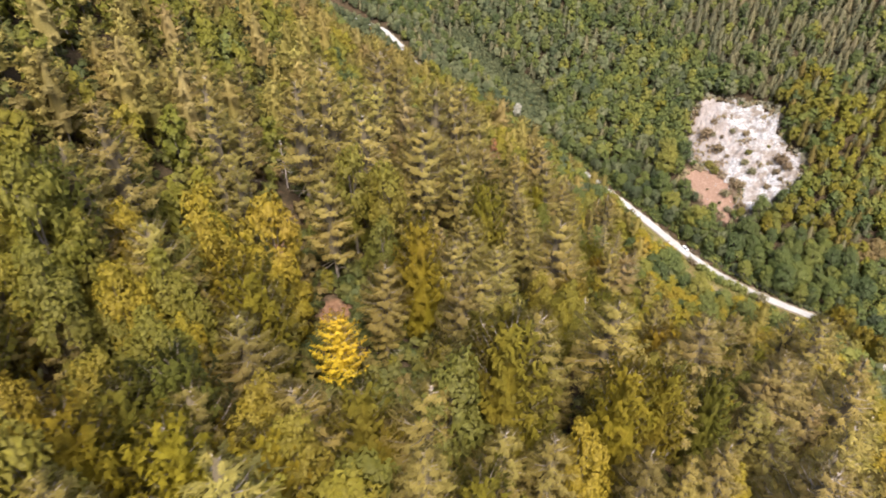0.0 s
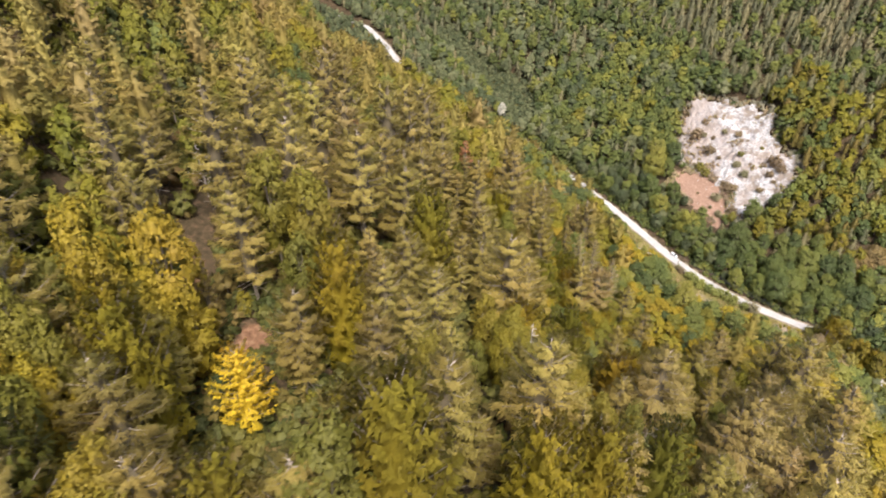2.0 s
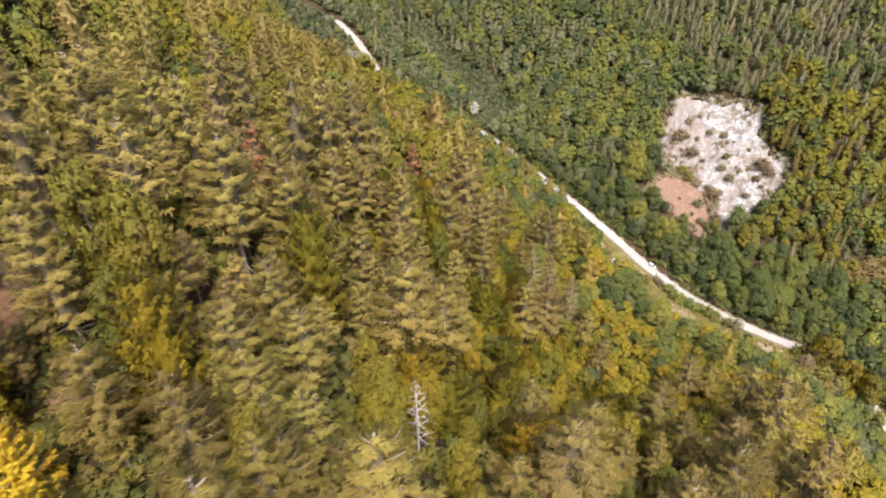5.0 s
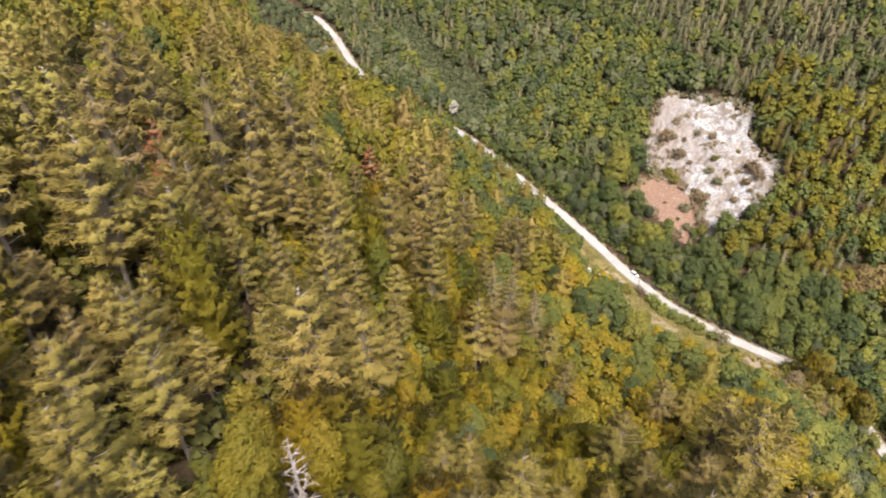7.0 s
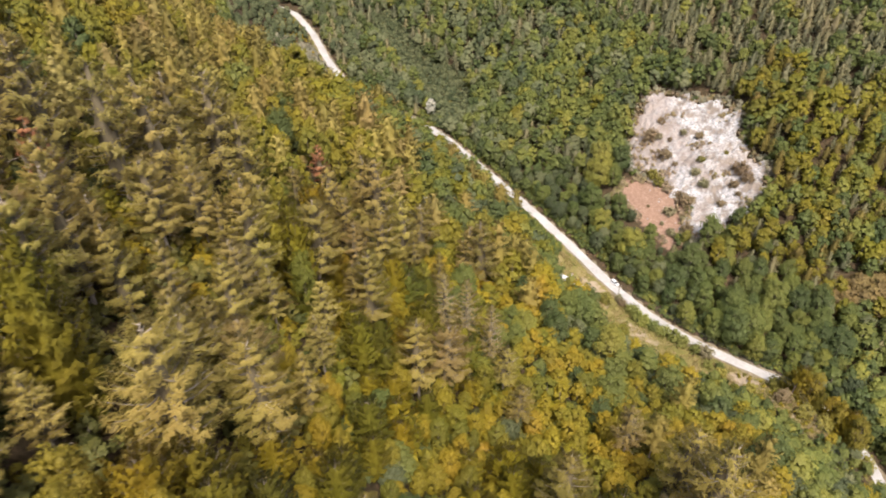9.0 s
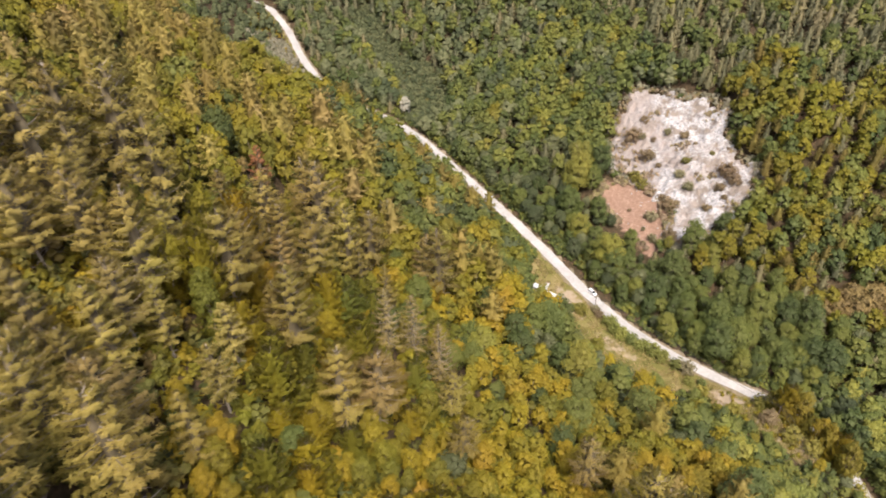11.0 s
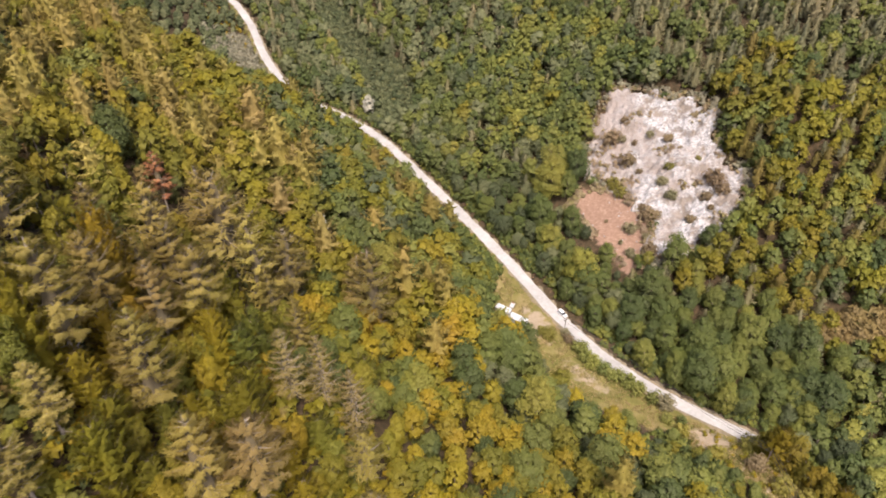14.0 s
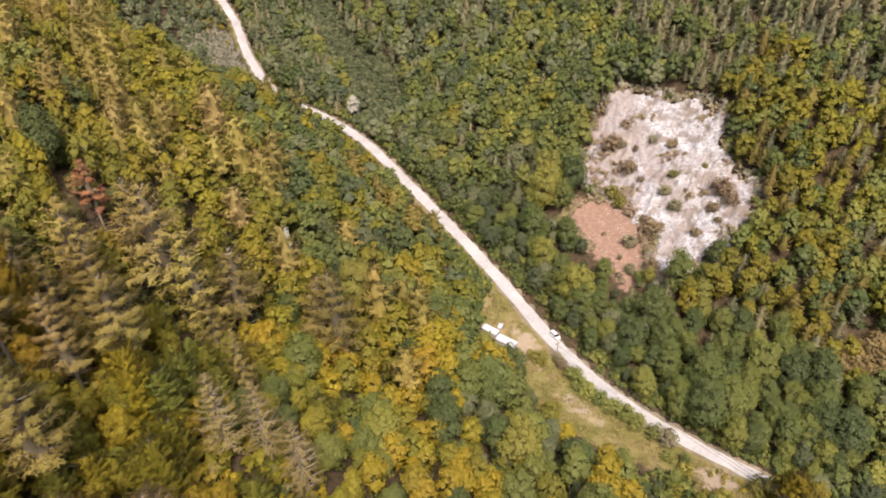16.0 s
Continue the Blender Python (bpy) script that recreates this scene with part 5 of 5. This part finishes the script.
def power_pole(u, a, double):
    x, y, z = ground_at(u, a)
    p = new("power_pole")
    for sx in (-1, 1) if double else (0,):
        rod("post", p, pole_wood, (sx * 0.9, 0, -0.5), (sx * 0.25, 0, 8.0), 0.14, 0.10)
        if double:
            rod("brace", p, pole_wood, (sx * 0.7, 0, 2.4), (-sx * 0.5, 0, 5.0), 0.05)
    boxed("crossarm", p, pole_wood, (2.4, 0.14, 0.16), (0, 0, 7.7), 0.02)
    for k in (-1.05, 0, 1.05):
        rod("insulator", p, clear_lens, (k, 0, 7.78), (k, 0, 8.0), 0.05, 0.03)
    p.matrix_basis = pose(x, y, z, 0, 0, math.degrees(heading(u, a, 0.05, 4.0)))
    return tagged(p, "dark wooden double power pole on the dry knoll" if double else "slender wooden power pole beside the road", "power pole", group="power poles"), p


POLES = [(-3.6, -8.5), (-10.0, -83.4), (-20.0, -160.0)]
poles = [power_pole(u, a, i > 0)[1] for i, (u, a) in enumerate(POLES)]
lines = new("power_line")
for p0, p1 in zip(poles, poles[1:]):
    for k in (-1.05, 0, 1.05):
        q0, q1 = p0.matrix_basis @ Vector((k, 0, 8.0)), p1.matrix_basis @ Vector((k, 0, 8.0))
        pts = [q0.lerp(q1, s / 12) - Vector((0, 0, 5.6 * (s / 12) * (1 - s / 12))) for s in range(13)]
        v, f = tube([tuple(q) for q in pts], [0.06] * 13, 4)
        part("cable", mesh_of("cable", v, [f], [rubber]), lines)
tagged(lines, "three thin dark power cables along the road", "power cables")


def rubble():
    """Loose pale stones on the quarry floor and foot."""
    r = np.random.default_rng(77)
    made = []
    for k in range(3):
        made.append(mesh_of("stone", BALL_V * r.uniform(0.6, 1.1, (12, 1)) * (1, 0.8, 0.6), [BALL_F], [rock]))
    for i in range(46):
        u, a = r.uniform(33, 56), r.uniform(-4, 36)
        x, y, z = ground_at(u, a)
        if inside(PIT_FLOOR, np.array(u), np.array(a), 1) < 0.6:
            continue
        s = r.uniform(0.2, 0.6)
        st = new("stone", made[i % 3])
        st.matrix_basis = Matrix.LocRotScale((x, y, z + 0.2 * s), Euler((r.uniform(0, 1), 0, r.uniform(0, 6))), (s, s, s))
        tagged(st, "pale broken stone lying on red soil", "stone", group="loose stones")


rubble()
